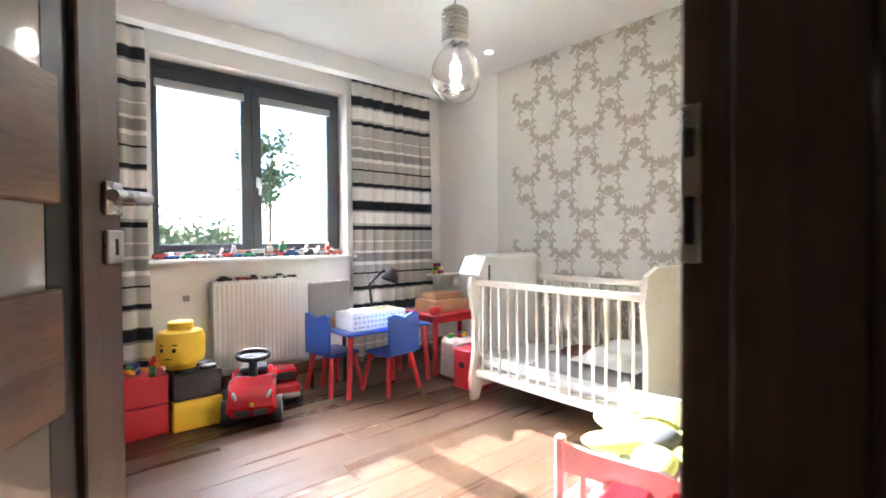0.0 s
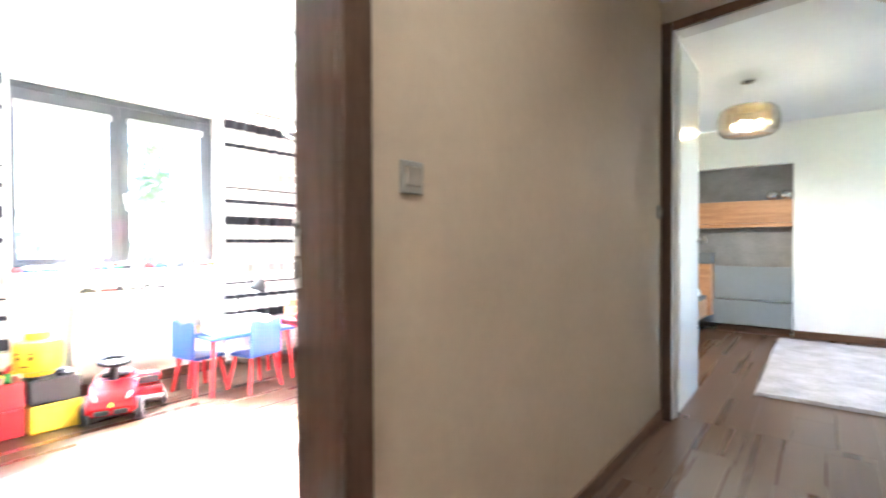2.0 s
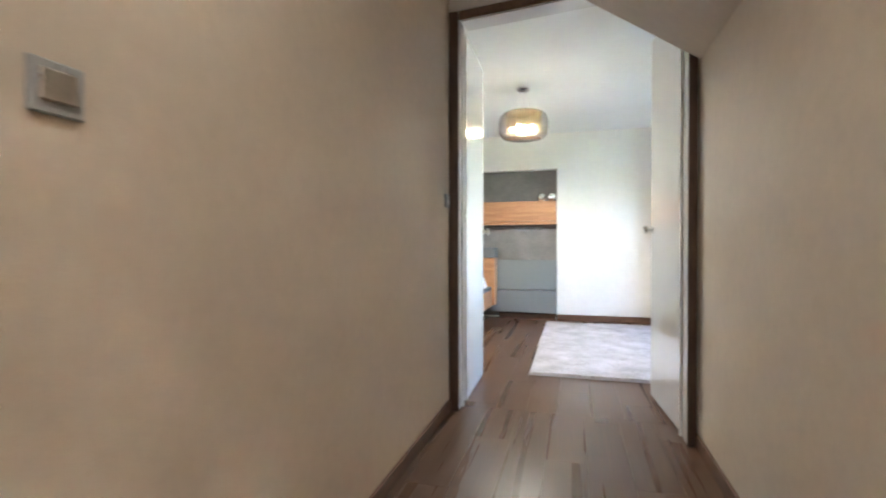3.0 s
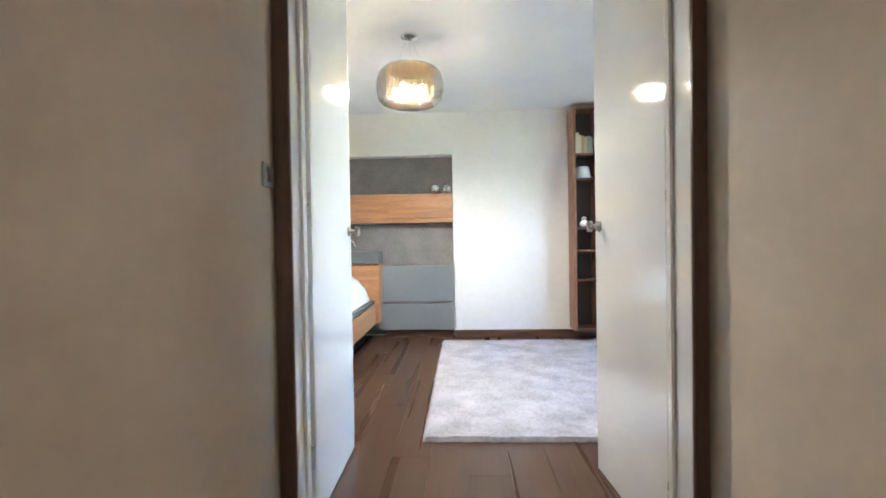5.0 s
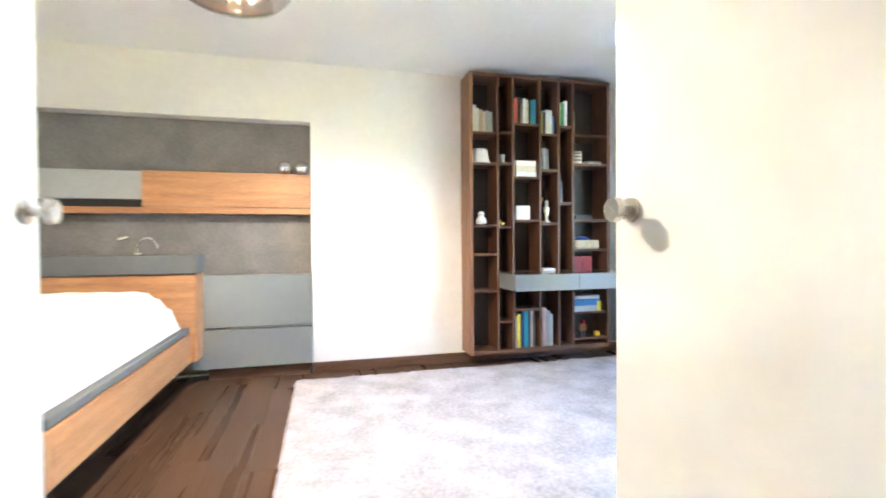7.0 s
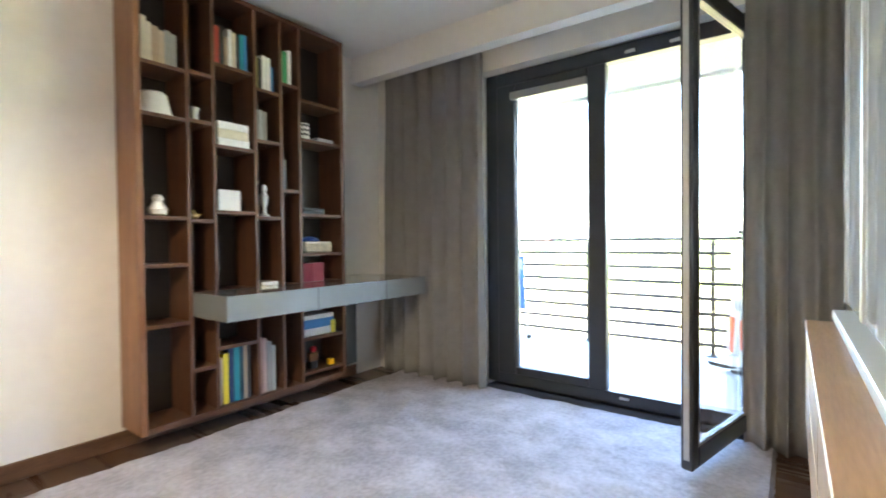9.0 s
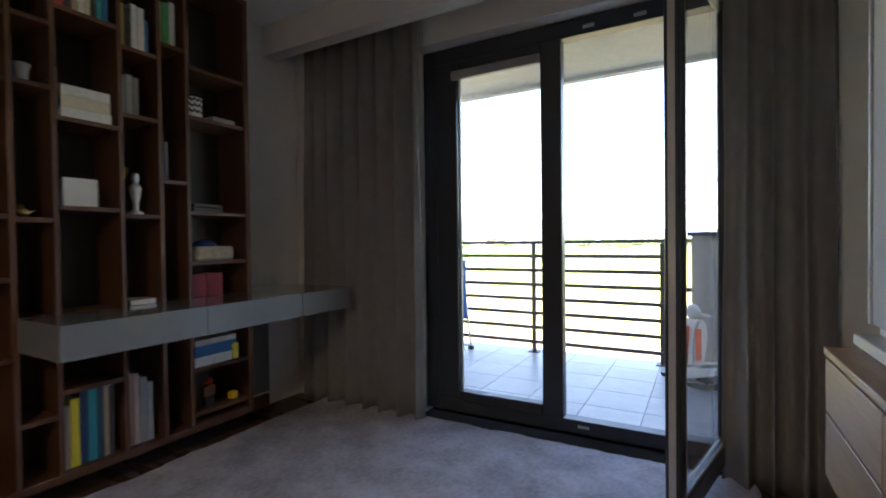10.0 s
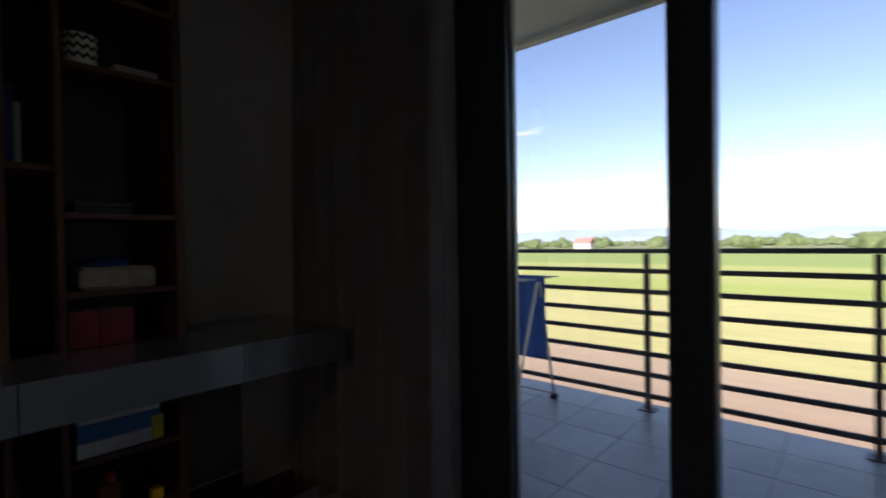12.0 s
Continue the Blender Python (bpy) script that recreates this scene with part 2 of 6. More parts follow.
# corridor
structure("wall_corridor_north", CORRIDOR, "beige painted corridor wall", "wall", (-2.2, -0.31, 0.14, KY0, 0, 2.6), (-0.31, 0.64, 0.14, KY0, 2.10, 2.6))
bm = bmesh.new()
corners = [(0.64, 0.14), (3.10, 0.122), (3.10, KY0), (0.64, KY0)]
low, high = [bm.verts.new((x, y, 0)) for x, y in corners], [bm.verts.new((x, y, 2.6)) for x, y in corners]
bm.faces.new(low[::-1]), bm.faces.new(high)
for i in range(4):
    bm.faces.new((low[i], low[(i + 1) % 4], high[(i + 1) % 4], high[i]))
single("wall_corridor_north_east", bm, CORRIDOR, "beige painted corridor wall with light switches", "wall", kind="structure")
structure("wall_corridor_south", CORRIDOR, "beige painted corridor wall", "wall", (-2.2, 3.10, -1.35, -1.236, 0, 2.6))
structure("wall_corridor_west", CORRIDOR, "beige painted corridor end wall", "wall", (-2.35, -2.2, -1.36, KY0, 0, 2.6))
structure("ceiling_corridor", CEILING, "white painted corridor ceiling", "ceiling", (-2.35, 3.25, -1.36, KY0, 2.6, 2.75))
bm = bmesh.new()
slab(bm, [(-0.29, 2.6), (-0.29, 2.597), (-1.265, 1.942), (-1.265, 2.6)], -2.895, -1.5, Matrix.Rotation(radians(90), 4, "Z"))
single("sloped_ceiling", bm, CORRIDOR, "beige painted sloping underside above the corridor", "ceiling", kind="structure")
structure("wall_bedroom_west", PAINT, "cream painted wall between corridor and bedroom", "wall",
          (3.10, BX0, 0.092, BY1, 0, CEIL + 0.1), (3.10, BX0, BY0, -1.27, 0, CEIL + 0.1), (2.922, 3.13, -1.30, -1.206, 0, CEIL + 0.1))
bm = bmesh.new()
header = [(2.922, -1.25), (3.10, 0.092), (BX0, 0.092), (3.13, -1.25)]
low, high = [bm.verts.new((x, y, 2.442)) for x, y in header], [bm.verts.new((x, y, CEIL + 0.1)) for x, y in header]
bm.faces.new(low[::-1]), bm.faces.new(high)
for i in range(4):
    bm.faces.new((low[i], low[(i + 1) % 4], high[(i + 1) % 4], high[i]))
single("wall_bedroom_lintel", bm, PAINT, "cream painted wall above the double door", "wall", kind="structure")
# bedroom
structure("wall_bedroom_north", PAINT, "cream painted bedroom wall", "wall", (3.10, BX1 + 0.2, BY1, BY1 + 0.15, 0, CEIL))
NX = BX1 + 0.13
structure("wall_bedroom_east", PAINT, "cream painted wall with a recessed grey niche", "wall",
          (BX1, BX1 + 0.25, BY0 - 0.35, -0.415, 0, CEIL), (BX1, BX1 + 0.25, -0.415, BY1, 2.045, CEIL), (NX + 0.02, BX1 + 0.25, -0.415, BY1, 0, 2.045))
structure("niche_panel", GREY_WALL, "textured grey panel lining the wall niche", "wall panel", (NX, NX + 0.018, -0.413, BY1, 0.02, 2.043))
structure("ceiling_bedroom", CEILING, "white painted bedroom ceiling", "ceiling", (3.14, BX1 + 0.25, BY0 - 0.35, BY1 + 0.15, CEIL, CEIL + 0.15))
structure("wall_bedroom_south", PAINT, "cream painted wall around the balcony door", "wall",
          (5.75, BX1 + 0.25, BY0 - 0.33, BY0, 0, CEIL), (3.10, 4.04, BY0 - 0.33, BY0, 0, CEIL), (4.04, 5.75, BY0 - 0.33, BY0, 2.262, CEIL))
structure("beam_bedroom", PAINT, "cream plastered pelmet beam above the curtains", "beam", (BX0, BX1, -3.43, -3.33, 2.322, CEIL))


# skirting boards
def skirting(*boxes):
    return single("baseboard", quick(*boxes, bevel=0.004), BASEBOARD, "walnut skirting board along the wall", "baseboard", kind="structure")


skirting((BX1 - 0.018, BX1, -3.33, -0.42, 0, 0.085))
skirting((BX1 - 0.018, BX1, -0.40, 0.36, 0, 0.085))
skirting((-2.2, 2.90, -1.234, -1.220, 0, 0.075))
skirting((0.662, 3.08, -0.0075, 0.0075, 0, 0.075)).matrix_world = pose(0, 0.1365, 0, 0, 0, -0.42)
skirting((KX0, KX1, KY1 - 0.016, KY1, 0, 0.075))
skirting((KX1 - 0.016, KX1, KY0, KY1 - 0.018, 0, 0.075))

# ---- doors ----
frame_kids = thing("door_frame_kids", "dark walnut veneered door frame with casing", "door frame", kind="structure")
part("casing", quick((0.578, 0.66, 0.112, 0.138, 0, 2.17), bevel=0.003), WALNUT_UP, frame_kids)
part("casing", quick((-0.36, -0.27, 0.112, 0.138, 0, 2.17), bevel=0.003), WALNUT_UP, frame_kids)
part("casing", quick((-0.268, 0.576, 0.112, 0.138, 2.06, 2.17), bevel=0.003), WALNUT, frame_kids)
part("jamb", quick((0.592, 0.642, 0.142, 0.305, 0, 2.10), (0.582, 0.592, 0.142, 0.25, 0, 2.06), bevel=0.002), WALNUT_UP, frame_kids)
part("jamb", quick((-0.312, -0.272, 0.142, 0.305, 0, 2.10), bevel=0.002), WALNUT_UP, frame_kids)
part("jamb", quick((-0.27, 0.59, 0.142, 0.305, 2.062, 2.10), bevel=0.002), WALNUT, frame_kids)
part("strike_plate", quick((0.588, 0.591, 0.283, 0.3045, 1.009, 1.187), bevel=0.001), STEEL, frame_kids, "steel strike plate")
part("strike_hole", quick((0.587, 0.5905, 0.288, 0.300, 1.03, 1.084), (0.587, 0.5905, 0.288, 0.300, 1.128, 1.160)), BLACK, frame_kids)

# the kids' door, standing open into the room
LEAF = 0.845
door_kids = thing("door_kids", "open walnut door with horizontal slats and grey glass strips", "door", m=pose(-0.257, 0.307, 0.012, 0, 0, 61.3), kind="structure")
part("stile", quick((LEAF - 0.143, LEAF - 0.020, 0.0, 0.04, 0, 2.04), bevel=0.003), WALNUT_UP, door_kids)
part("stile", quick((0, 0.105, 0.0, 0.04, 0, 2.04), bevel=0.003), WALNUT_UP, door_kids)
for i in range(7):
    z = 0.230 + 0.282 * i
    part("slat", quick((0.11, LEAF - 0.190, 0.0, 0.036, z, min(z + 0.170, 2.035)), bevel=0.003), WALNUT, door_kids)
    part("glass_strip", quick((0.107, LEAF - 0.205, 0.012, 0.024, z - 0.114, z)), FROST, door_kids, "grey lacquered glass strip")
part("slat", quick((0.11, LEAF - 0.190, 0.0, 0.036, 0.002, 0.116), bevel=0.003), WALNUT, door_kids)
part("groove", quick((LEAF - 0.206, LEAF - 0.143, 0.011, 0.028, 0.0, 2.03)), BLACK, door_kids)
for side in (-1, 1):
    y0 = 0.0 if side < 0 else 0.04
    bm = quick((LEAF - 0.083, LEAF - 0.028, y0, y0 + side * 0.008, 1.068, 1.122), bevel=0.002)
    rod(bm, (LEAF - 0.055, y0, 1.095), (LEAF - 0.055, y0 + side * 0.05, 1.095), 0.011)
    handle = part("door_handle", bm, STEEL, door_kids, "brushed steel lever handle", True)
    bm = bmesh.new()
    rod(bm, (LEAF - 0.052, y0 + side * 0.05, 1.095), (LEAF - 0.17, y0 + side * 0.052, 1.091), 0.0115, 0.009)
    ball(bm, (LEAF - 0.052, y0 + side * 0.05, 1.095), 0.0118)
    part("lever", bm, STEEL, handle, "", True)
    bm = quick((LEAF - 0.083, LEAF - 0.028, y0, y0 + side * 0.008, 0.990, 1.044), bevel=0.002)
    rose = part("keyhole_plate", bm, STEEL, door_kids, "square steel keyhole plate")
    part("keyhole", quick((LEAF - 0.06, LEAF - 0.051, y0, y0 + side * 0.009, 1.004, 1.030)), BLACK, rose)

# the bedroom's double door
frame_bed = thing("door_frame_bedroom", "tall dark walnut casing with a white lacquered lining", "door frame", kind="structure")
part("casing", quick((3.085, 3.099, 0.060, 0.119, 0, 2.465), bevel=0.003), WALNUT_UP, frame_bed)
part("casing", quick((2.905, 2.920, -1.230, -1.185, 0, 2.465), bevel=0.003), WALNUT_UP, frame_bed)
SKEW = pose(3.092, 0.058, 0, 0, 0, -8.1)
bm = quick((-0.007, 0.007, -1.252, -0.002, 2.412, 2.465), bevel=0.003)
bmesh.ops.transform(bm, matrix=SKEW, verts=bm.verts)
part("casing", bm, WALNUT, frame_bed)
part("lining", quick((3.101, 3.248, 0.061, 0.090, 0, 2.44), bevel=0.003), WHITE_GLOSS, frame_bed, "white lacquered door lining")
part("lining", quick((2.922, 3.128, -1.205, -1.187, 0, 2.44), bevel=0.003), WHITE_GLOSS, frame_bed, "white lacquered door lining")
bm = quick((0.010, 0.150, -1.244, -0.006, 2.405, 2.44), bevel=0.003)
bmesh.ops.transform(bm, matrix=SKEW, verts=bm.verts)
part("lining", bm, WHITE_GLOSS, frame_bed, "white lacquered door lining")
part("stop", quick((3.17, 3.20, 0.047, 0.060, 0, 2.40), bevel=0.002), WHITE_GLOSS, frame_bed)
part("stop", quick((3.03, 3.06, -1.186, -1.174, 0, 2.40), bevel=0.002), WHITE_GLOSS, frame_bed)


def gloss_door(name, m, width, side):
    """A white leaf along +x from its hinge; side: +1 where its inner face looks to +y."""
    door = thing(name, "open white high-gloss door leaf with a steel knob", "door", m=m, kind="structure")
    part("leaf", quick((0.004, width, -0.02, 0.02, 0.01, 2.398), bevel=0.002), WHITE_GLOSS, door)
    for z in (0.26, 1.22, 2.18):
        bm = quick((-0.008, 0.009, -0.021, 0.021, z - 0.045, z + 0.045), bevel=0.002)
        box(bm, -0.013, -0.007, -0.010, 0.010, z - 0.02, z + 0.02, 0.002)
        rod(bm, (-0.008, side * 0.013, z - 0.045), (-0.008, side * 0.013, z + 0.045), 0.007)
        part("hinge", bm, STEEL, door, "steel hinge", True)
    for s in (-1, 1):
        bm = bmesh.new()
        rod(bm, (width - 0.05, s * 0.02, 1.13), (width - 0.05, s * 0.028, 1.13), 0.026, sides=24)
        rod(bm, (width - 0.05, s * 0.028, 1.13), (width - 0.05, s * 0.06, 1.13), 0.010, sides=16)
        rod(bm, (width - 0.05, s * 0.058, 1.13), (width - 0.05, s * 0.073, 1.13), 0.026, 0.024, sides=24)
        part("door_knob", bm, STEEL, door, "round brushed steel knob", True)
    return door


gloss_door("door_bedroom_1", pose(3.264, 0.070, 0, 0, 0, 0.8), 0.66, 1)
gloss_door("door_bedroom_2", pose(3.078, -1.203, 0, 0, 0, 4.6), 0.637, -1)


def light_switch(m, gang=1):
    sw = thing("light_switch", "grey square light switch on the corridor wall", "light switch", "corridor switches", m)
    part("frame", quick((-0.041, 0.041, -0.009, 0, -0.041, 0.041), bevel=0.003), GREYPL, sw)
    part("rocker", quick((-0.027, 0.027, -0.014, -0.008, -0.022, 0.027), bevel=0.003), STEEL, sw, "silver grey rocker")
    return sw


light_switch(pose(0.808, 0.1393, 1.273, 0, 0, -0.23))
light_switch(pose(3.038, 0.1225, 1.298, 0, 0, -0.42))

# ---- balcony door ----
WY = -3.715
win = thing("window_balcony", "anthracite balcony door frame with a fixed pane", "window", kind="structure")
for x0, x1 in ((5.655, 5.745), (4.045, 4.095)):
    part("frame_upright", quick((x0, x1, WY - 0.08, WY, 0.035, 2.258), bevel=0.004), ANTHRACITE, win)
part("frame_head", quick((4.096, 5.654, WY - 0.08, WY, 2.165, 2.258), bevel=0.004), ANTHRACITE, win)
part("frame_threshold", quick((4.096, 5.654, WY - 0.08, WY, 0.035, 0.108), bevel=0.004), ANTHRACITE, win)
sash = part("fixed_sash", quick((5.51, 5.652, WY - 0.06, WY + 0.012, 0.11, 2.163), (4.875, 4.99, WY - 0.06, WY + 0.012, 0.11, 2.163), (4.991, 5.509, WY - 0.06, WY + 0.012, 0.11, 0.168), (4.991, 5.509, WY - 0.06, WY + 0.012, 2.075, 2.163), bevel=0.006), ANTHRACITE, win)
pane = part("pane", quick((4.985, 5.515, WY - 0.035, WY - 0.029, 0.163, 2.08)), GLASS, sash, "clear window pane")
pane.visible_shadow = False
part("spacer", quick((4.991, 4.998, WY - 0.045, WY - 0.02, 0.17, 2.074), (5.502, 5.509, WY - 0.045, WY - 0.02, 0.17, 2.074)), GREYPL, sash)
part("blind_box", quick((4.985, 5.53, WY + 0.013, WY + 0.045, 2.045, 2.098), bevel=0.006), GREYPL, win, "grey roller blind cassette")
for x in (4.48, 4.73):
    part("striker", quick((x - 0.03, x + 0.03, WY, WY + 0.006, 2.19, 2.21), bevel=0.002), STEEL, win, "steel lock striker")
part("striker", quick((4.74, 4.80, WY, WY + 0.006, 0.07, 0.086), bevel=0.002), STEEL, win, "steel lock striker")
part("sill_step", quick((4.05, 5.74, WY - 0.235, WY - 0.081, -0.005, 0.03), bevel=0.004), ANTHRACITE, win)

leaf = thing("balcony_door_leaf", "anthracite glazed balcony door leaf standing open", "door", m=pose(4.12, -3.700, 0.0, 0, 0, 76.5), kind="structure")
LW = 0.772
part("stile", quick((LW - 0.062, LW, -0.026, 0.026, 0.075, 2.18), bevel=0.007), ANTHRACITE, leaf)
part("stile", quick((0, 0.06, -0.026, 0.026, 0.075, 2.18), bevel=0.007), ANTHRACITE, leaf)
part("rail", quick((0.061, LW - 0.063, -0.026, 0.026, 0.075, 0.165), bevel=0.007), ANTHRACITE, leaf)
part("rail", quick((0.061, LW - 0.063, -0.026, 0.026, 2.09, 2.18), bevel=0.007), ANTHRACITE, leaf)
pane = part("pane", quick((0.055, LW - 0.058, -0.003, 0.003, 0.16, 2.095)), GLASS, leaf, "clear window pane")
pane.visible_shadow = False
part("bead", quick((0.061, LW - 0.063, 0.012, 0.022, 0.166, 0.178), (LW - 0.072, LW - 0.0625, 0.012, 0.026, 0.184, 2.08)), GREYPL, leaf, "light grey glazing seal")
part("lock_strip", quick((LW + 0.0005, LW + 0.004, -0.012, 0.012, 0.12, 2.14), bevel=0.001), ALU, leaf, "steel lock strip on the edge")


# ---- curtains ----
def curtain_mesh(width, height, folds, depth, seed, gather=0.12):
    """A hanging sheet with uneven folds, 2 mm thick."""
    rnd = random.Random(seed)
    nu, nv = folds * 14, 26
    bm = bmesh.new()
    phase = [rnd.uniform(-0.9, 0.9) for _ in range(folds + 2)]
    amp = [rnd.uniform(0.45, 1.3) for _ in range(folds + 2)]
    rows = []
    for j in range(nv + 1):
        v = j / nv
        row = []
        for i in range(nu + 1):
            u = i / nu
            k = u * folds
            a, f = int(k), k - int(k)
            ph = phase[a] * (1 - f) + phase[a + 1] * f
            am = amp[a] * (1 - f) + amp[a + 1] * f
            w = math.sin(2 * math.pi * k + ph * (0.4 + 0.8 * v) + 0.5 * noise.noise((u * 3, v * 1.5, seed)))
            spread = depth * am * (0.55 + 0.55 * v)
            x = (u - 0.5) * width * (1 - gather * (1 - v) * 0.3) + 0.012 * noise.noise((u * 5, v * 3, seed + 5)) + 0.3 * spread * math.cos(2 * math.pi * k + ph)
            y = spread * w + 0.010 * noise.noise((u * 9, v * 4, seed + 2))
            row.append(bm.verts.new((x, y, height * (1 - v) + (0.006 * w if j == nv else 0))))
        rows.append(row)
    for r0, r1 in zip(rows, rows[1:]):
        for i in range(nu):
            bm.faces.new((r0[i], r1[i], r1[i + 1], r0[i + 1]))
    return bm


GREY_CLOTH = material("grey_curtain_cloth", (0.285, 0.27, 0.255), 0.9, vary=0.05, scale=14, bump=0.25, bump_scale=420)


def curtain(name, label, m, width, height, folds, depth, seed, mat, group=""):
    ob = single(name, curtain_mesh(width, height, folds, depth, seed), mat, label, "curtain", group, m, True)
    mod = ob.modifiers.new("thickness", "SOLIDIFY")
    mod.thickness = 0.002
    return ob


curtain("curtain", "floor-length grey fabric curtain drawn aside", pose(6.13, -3.545, 0.012), 0.95, 2.46, 7, 0.046, 3, GREY_CLOTH, "bedroom curtains")
curtain("curtain", "floor-length grey fabric curtain bunched by the open door", pose(3.93, -3.53, 0.012), 0.40, 2.46, 4, 0.042, 8, GREY_CLOTH, "bedroom curtains")
single("curtain_track", quick((BX0, BX1, -3.55, -3.525, 2.475, 2.50), bevel=0.002), WHITE, "white curtain track behind the pelmet", "curtain track")

# ---- rug ----
RUGM = material("grey_long_pile", (0.54, 0.515, 0.545), 0.95, vary=0.16, scale=5, bump=0.9, bump_scale=210)


def rug_mesh(x0, x1, y0, y1):
    bm = bmesh.new()
    nx, ny = 150, 190
    grid = []
    for i in range(nx + 1):
        col = []
        for j in range(ny + 1):
            x, y = x0 + (x1 - x0) * i / nx, y0 + (y1 - y0) * j / ny
            rim = min(i, nx - i, j, ny - j)
            p = Vector((x, y, 0))
            h = 0.026 + 0.007 * noise.noise(p * 5) + 0.005 * noise.noise(p * 14) + 0.004 * noise.noise(p * 34)
            edge = 0.008 * noise.noise(p * 20) if rim == 0 else 0
            col.append(bm.verts.new((x + edge, y + edge, 0.003 if rim == 0 else h)))
        grid.append(col)
    for a, b in zip(grid, grid[1:]):
        for j in range(ny):
            bm.faces.new((a[j], b[j], b[j + 1], a[j + 1]))
    return bm


single("rug", rug_mesh(4.0, 6.49, -3.60, -0.285), RUGM, "thick light grey long-pile rug on the plank floor", "rug", smooth=True)

# ---- bed and niche ----
LINEN = material("white_bed_linen", (0.80, 0.80, 0.80), 0.85, vary=0.03, scale=8, bump=0.15, bump_scale=300)
FELT = material("grey_upholstery", (0.125, 0.13, 0.13), 0.8, vary=0.05, scale=20, bump=0.2, bump_scale=500)
bed = thing("double_bed", "oak double bed with white bedding and a floating base", "bed", m=pose(0, 0, 0))
part("headboard", quick((6.50, 6.72, 0.385, 2.45, 0.21, 0.845), bevel=0.004), OAK, bed, "oak headboard")
part("headboard_top", quick((6.47, 6.72, 0.375, 2.46, 0.848, 0.985), bevel=0.006), FELT, bed, "grey upholstered headboard top")
part("side_rail", quick((4.72, 6.498, 0.425, 0.462, 0.205, 0.415), bevel=0.004), OAK_SIDE, bed, "oak side rail")
part("side_rail", quick((4.72, 6.498, 2.36, 2.397, 0.205, 0.415), bevel=0.004), OAK_SIDE, bed, "oak side rail")
part("foot_rail", quick((4.68, 4.718, 0.425, 2.397, 0.205, 0.415), bevel=0.004), OAK, bed, "oak foot rail")
part("platform", quick((4.70, 6.498, 0.430, 2.39, 0.418, 0.462), bevel=0.006), FELT, bed, "grey upholstered platform edge")
part("base", quick((4.95, 6.45, 0.72, 2.10, 0.0, 0.204)), BLACK, bed, "dark recessed base")
bm = bmesh.new()
n1, n2 = 34, 34
grid = []
for i in range(n1 + 1):
    col = []
    for j in range(n2 + 1):
        u, v = i / n1, j / n2
        x, y = 4.74 + 1.74 * u, 0.47 + 1.89 * v
        rim = min(1, min(u, 1 - u) * 9, min(v, 1 - v) * 8)
        h = 0.465 + 0.29 * math.sin(rim * math.pi / 2) ** 0.7 * (1 + 0.04 * noise.noise((x * 3, y * 3, 1))) + 0.012 * noise.noise((x * 7, y * 7, 4)) * rim
        col.append(bm.verts.new((x, y, h)))
    grid.append(col)
for a, b in zip(grid, grid[1:]):
    for j in range(n2):
        bm.faces.new((a[j], b[j], b[j + 1], a[j + 1]))
single("duvet", bm, LINEN, "white duvet spread over the mattress of the bed", "duvet", smooth=True)

drawers = thing("bedside_drawers", "floating grey lacquered two-drawer bedside cabinet", "bedside cabinet")
part("body", quick((6.735, 6.885, -0.410, 0.405, 0.115, 0.808)), GREYPL, drawers)
part("drawer_front", quick((6.715, 6.733, -0.418, 0.43, 0.408, 0.815), bevel=0.003), GREY_GLASS, drawers, "glossy grey drawer front")
part("drawer_front", quick((6.665, 6.733, -0.418, 0.46, 0.105, 0.398), bevel=0.003), GREY_GLASS, drawers, "glossy grey drawer front")

shelf = thing("wall_shelf", "long oak box shelf fixed in the grey niche", "shelf")
part("box_front", quick((6.745, 6.885, -0.411, 0.80, 1.345, 1.615), bevel=0.003), OAK, shelf)
part("bottom_board", quick((6.735, 6.885, -0.411, 2.45, 1.295, 1.34), bevel=0.003), OAK, shelf)
part("glass_front", quick((6.765, 6.885, 0.803, 1.60, 1.40, 1.612), bevel=0.003), GREYPL, shelf, "matt grey flap")
part("slot", quick((6.80, 6.885, 0.803, 1.60, 1.342, 1.398)), BLACK, shelf)
for y in (-0.215, -0.345):
    bm = bmesh.new()
    ball(bm, (6.80, y, 1.671), 0.055, u=24, v=16)
    rod(bm, (6.80, y, 1.6155), (6.80, y, 1.622), 0.02)
    single("decor_sphere", bm, CHROME, "shiny silver decorative ball on the oak shelf", "ornament", "silver balls", smooth=True)
lampr = thing("reading_lamp", "small bent chrome reading lamp on the headboard", "lamp")
bm = bmesh.new()
rod(bm, (6.60, 0.78, 0.986), (6.60, 0.78, 1.0), 0.035)
part("foot", bm, CHROME, lampr, "", True)
bm = bmesh.new()
pts = [(6.60, 0.78 - 0.06 + 0.07 * math.cos(a), 1.0 + 0.11 * math.sin(a)) for a in np.linspace(0, math.pi * 0.9, 9)]
for p, q in zip(pts, pts[1:]):
    rod(bm, p, q, 0.006, sides=8)
part("arm", bm, CHROME, lampr, "", True)
bm = bmesh.new()
rod(bm, (6.60, 0.90, 1.10), (6.60, 0.84, 1.115), 0.02, 0.012)
part("shade", bm, CHROME, lampr, "", True)

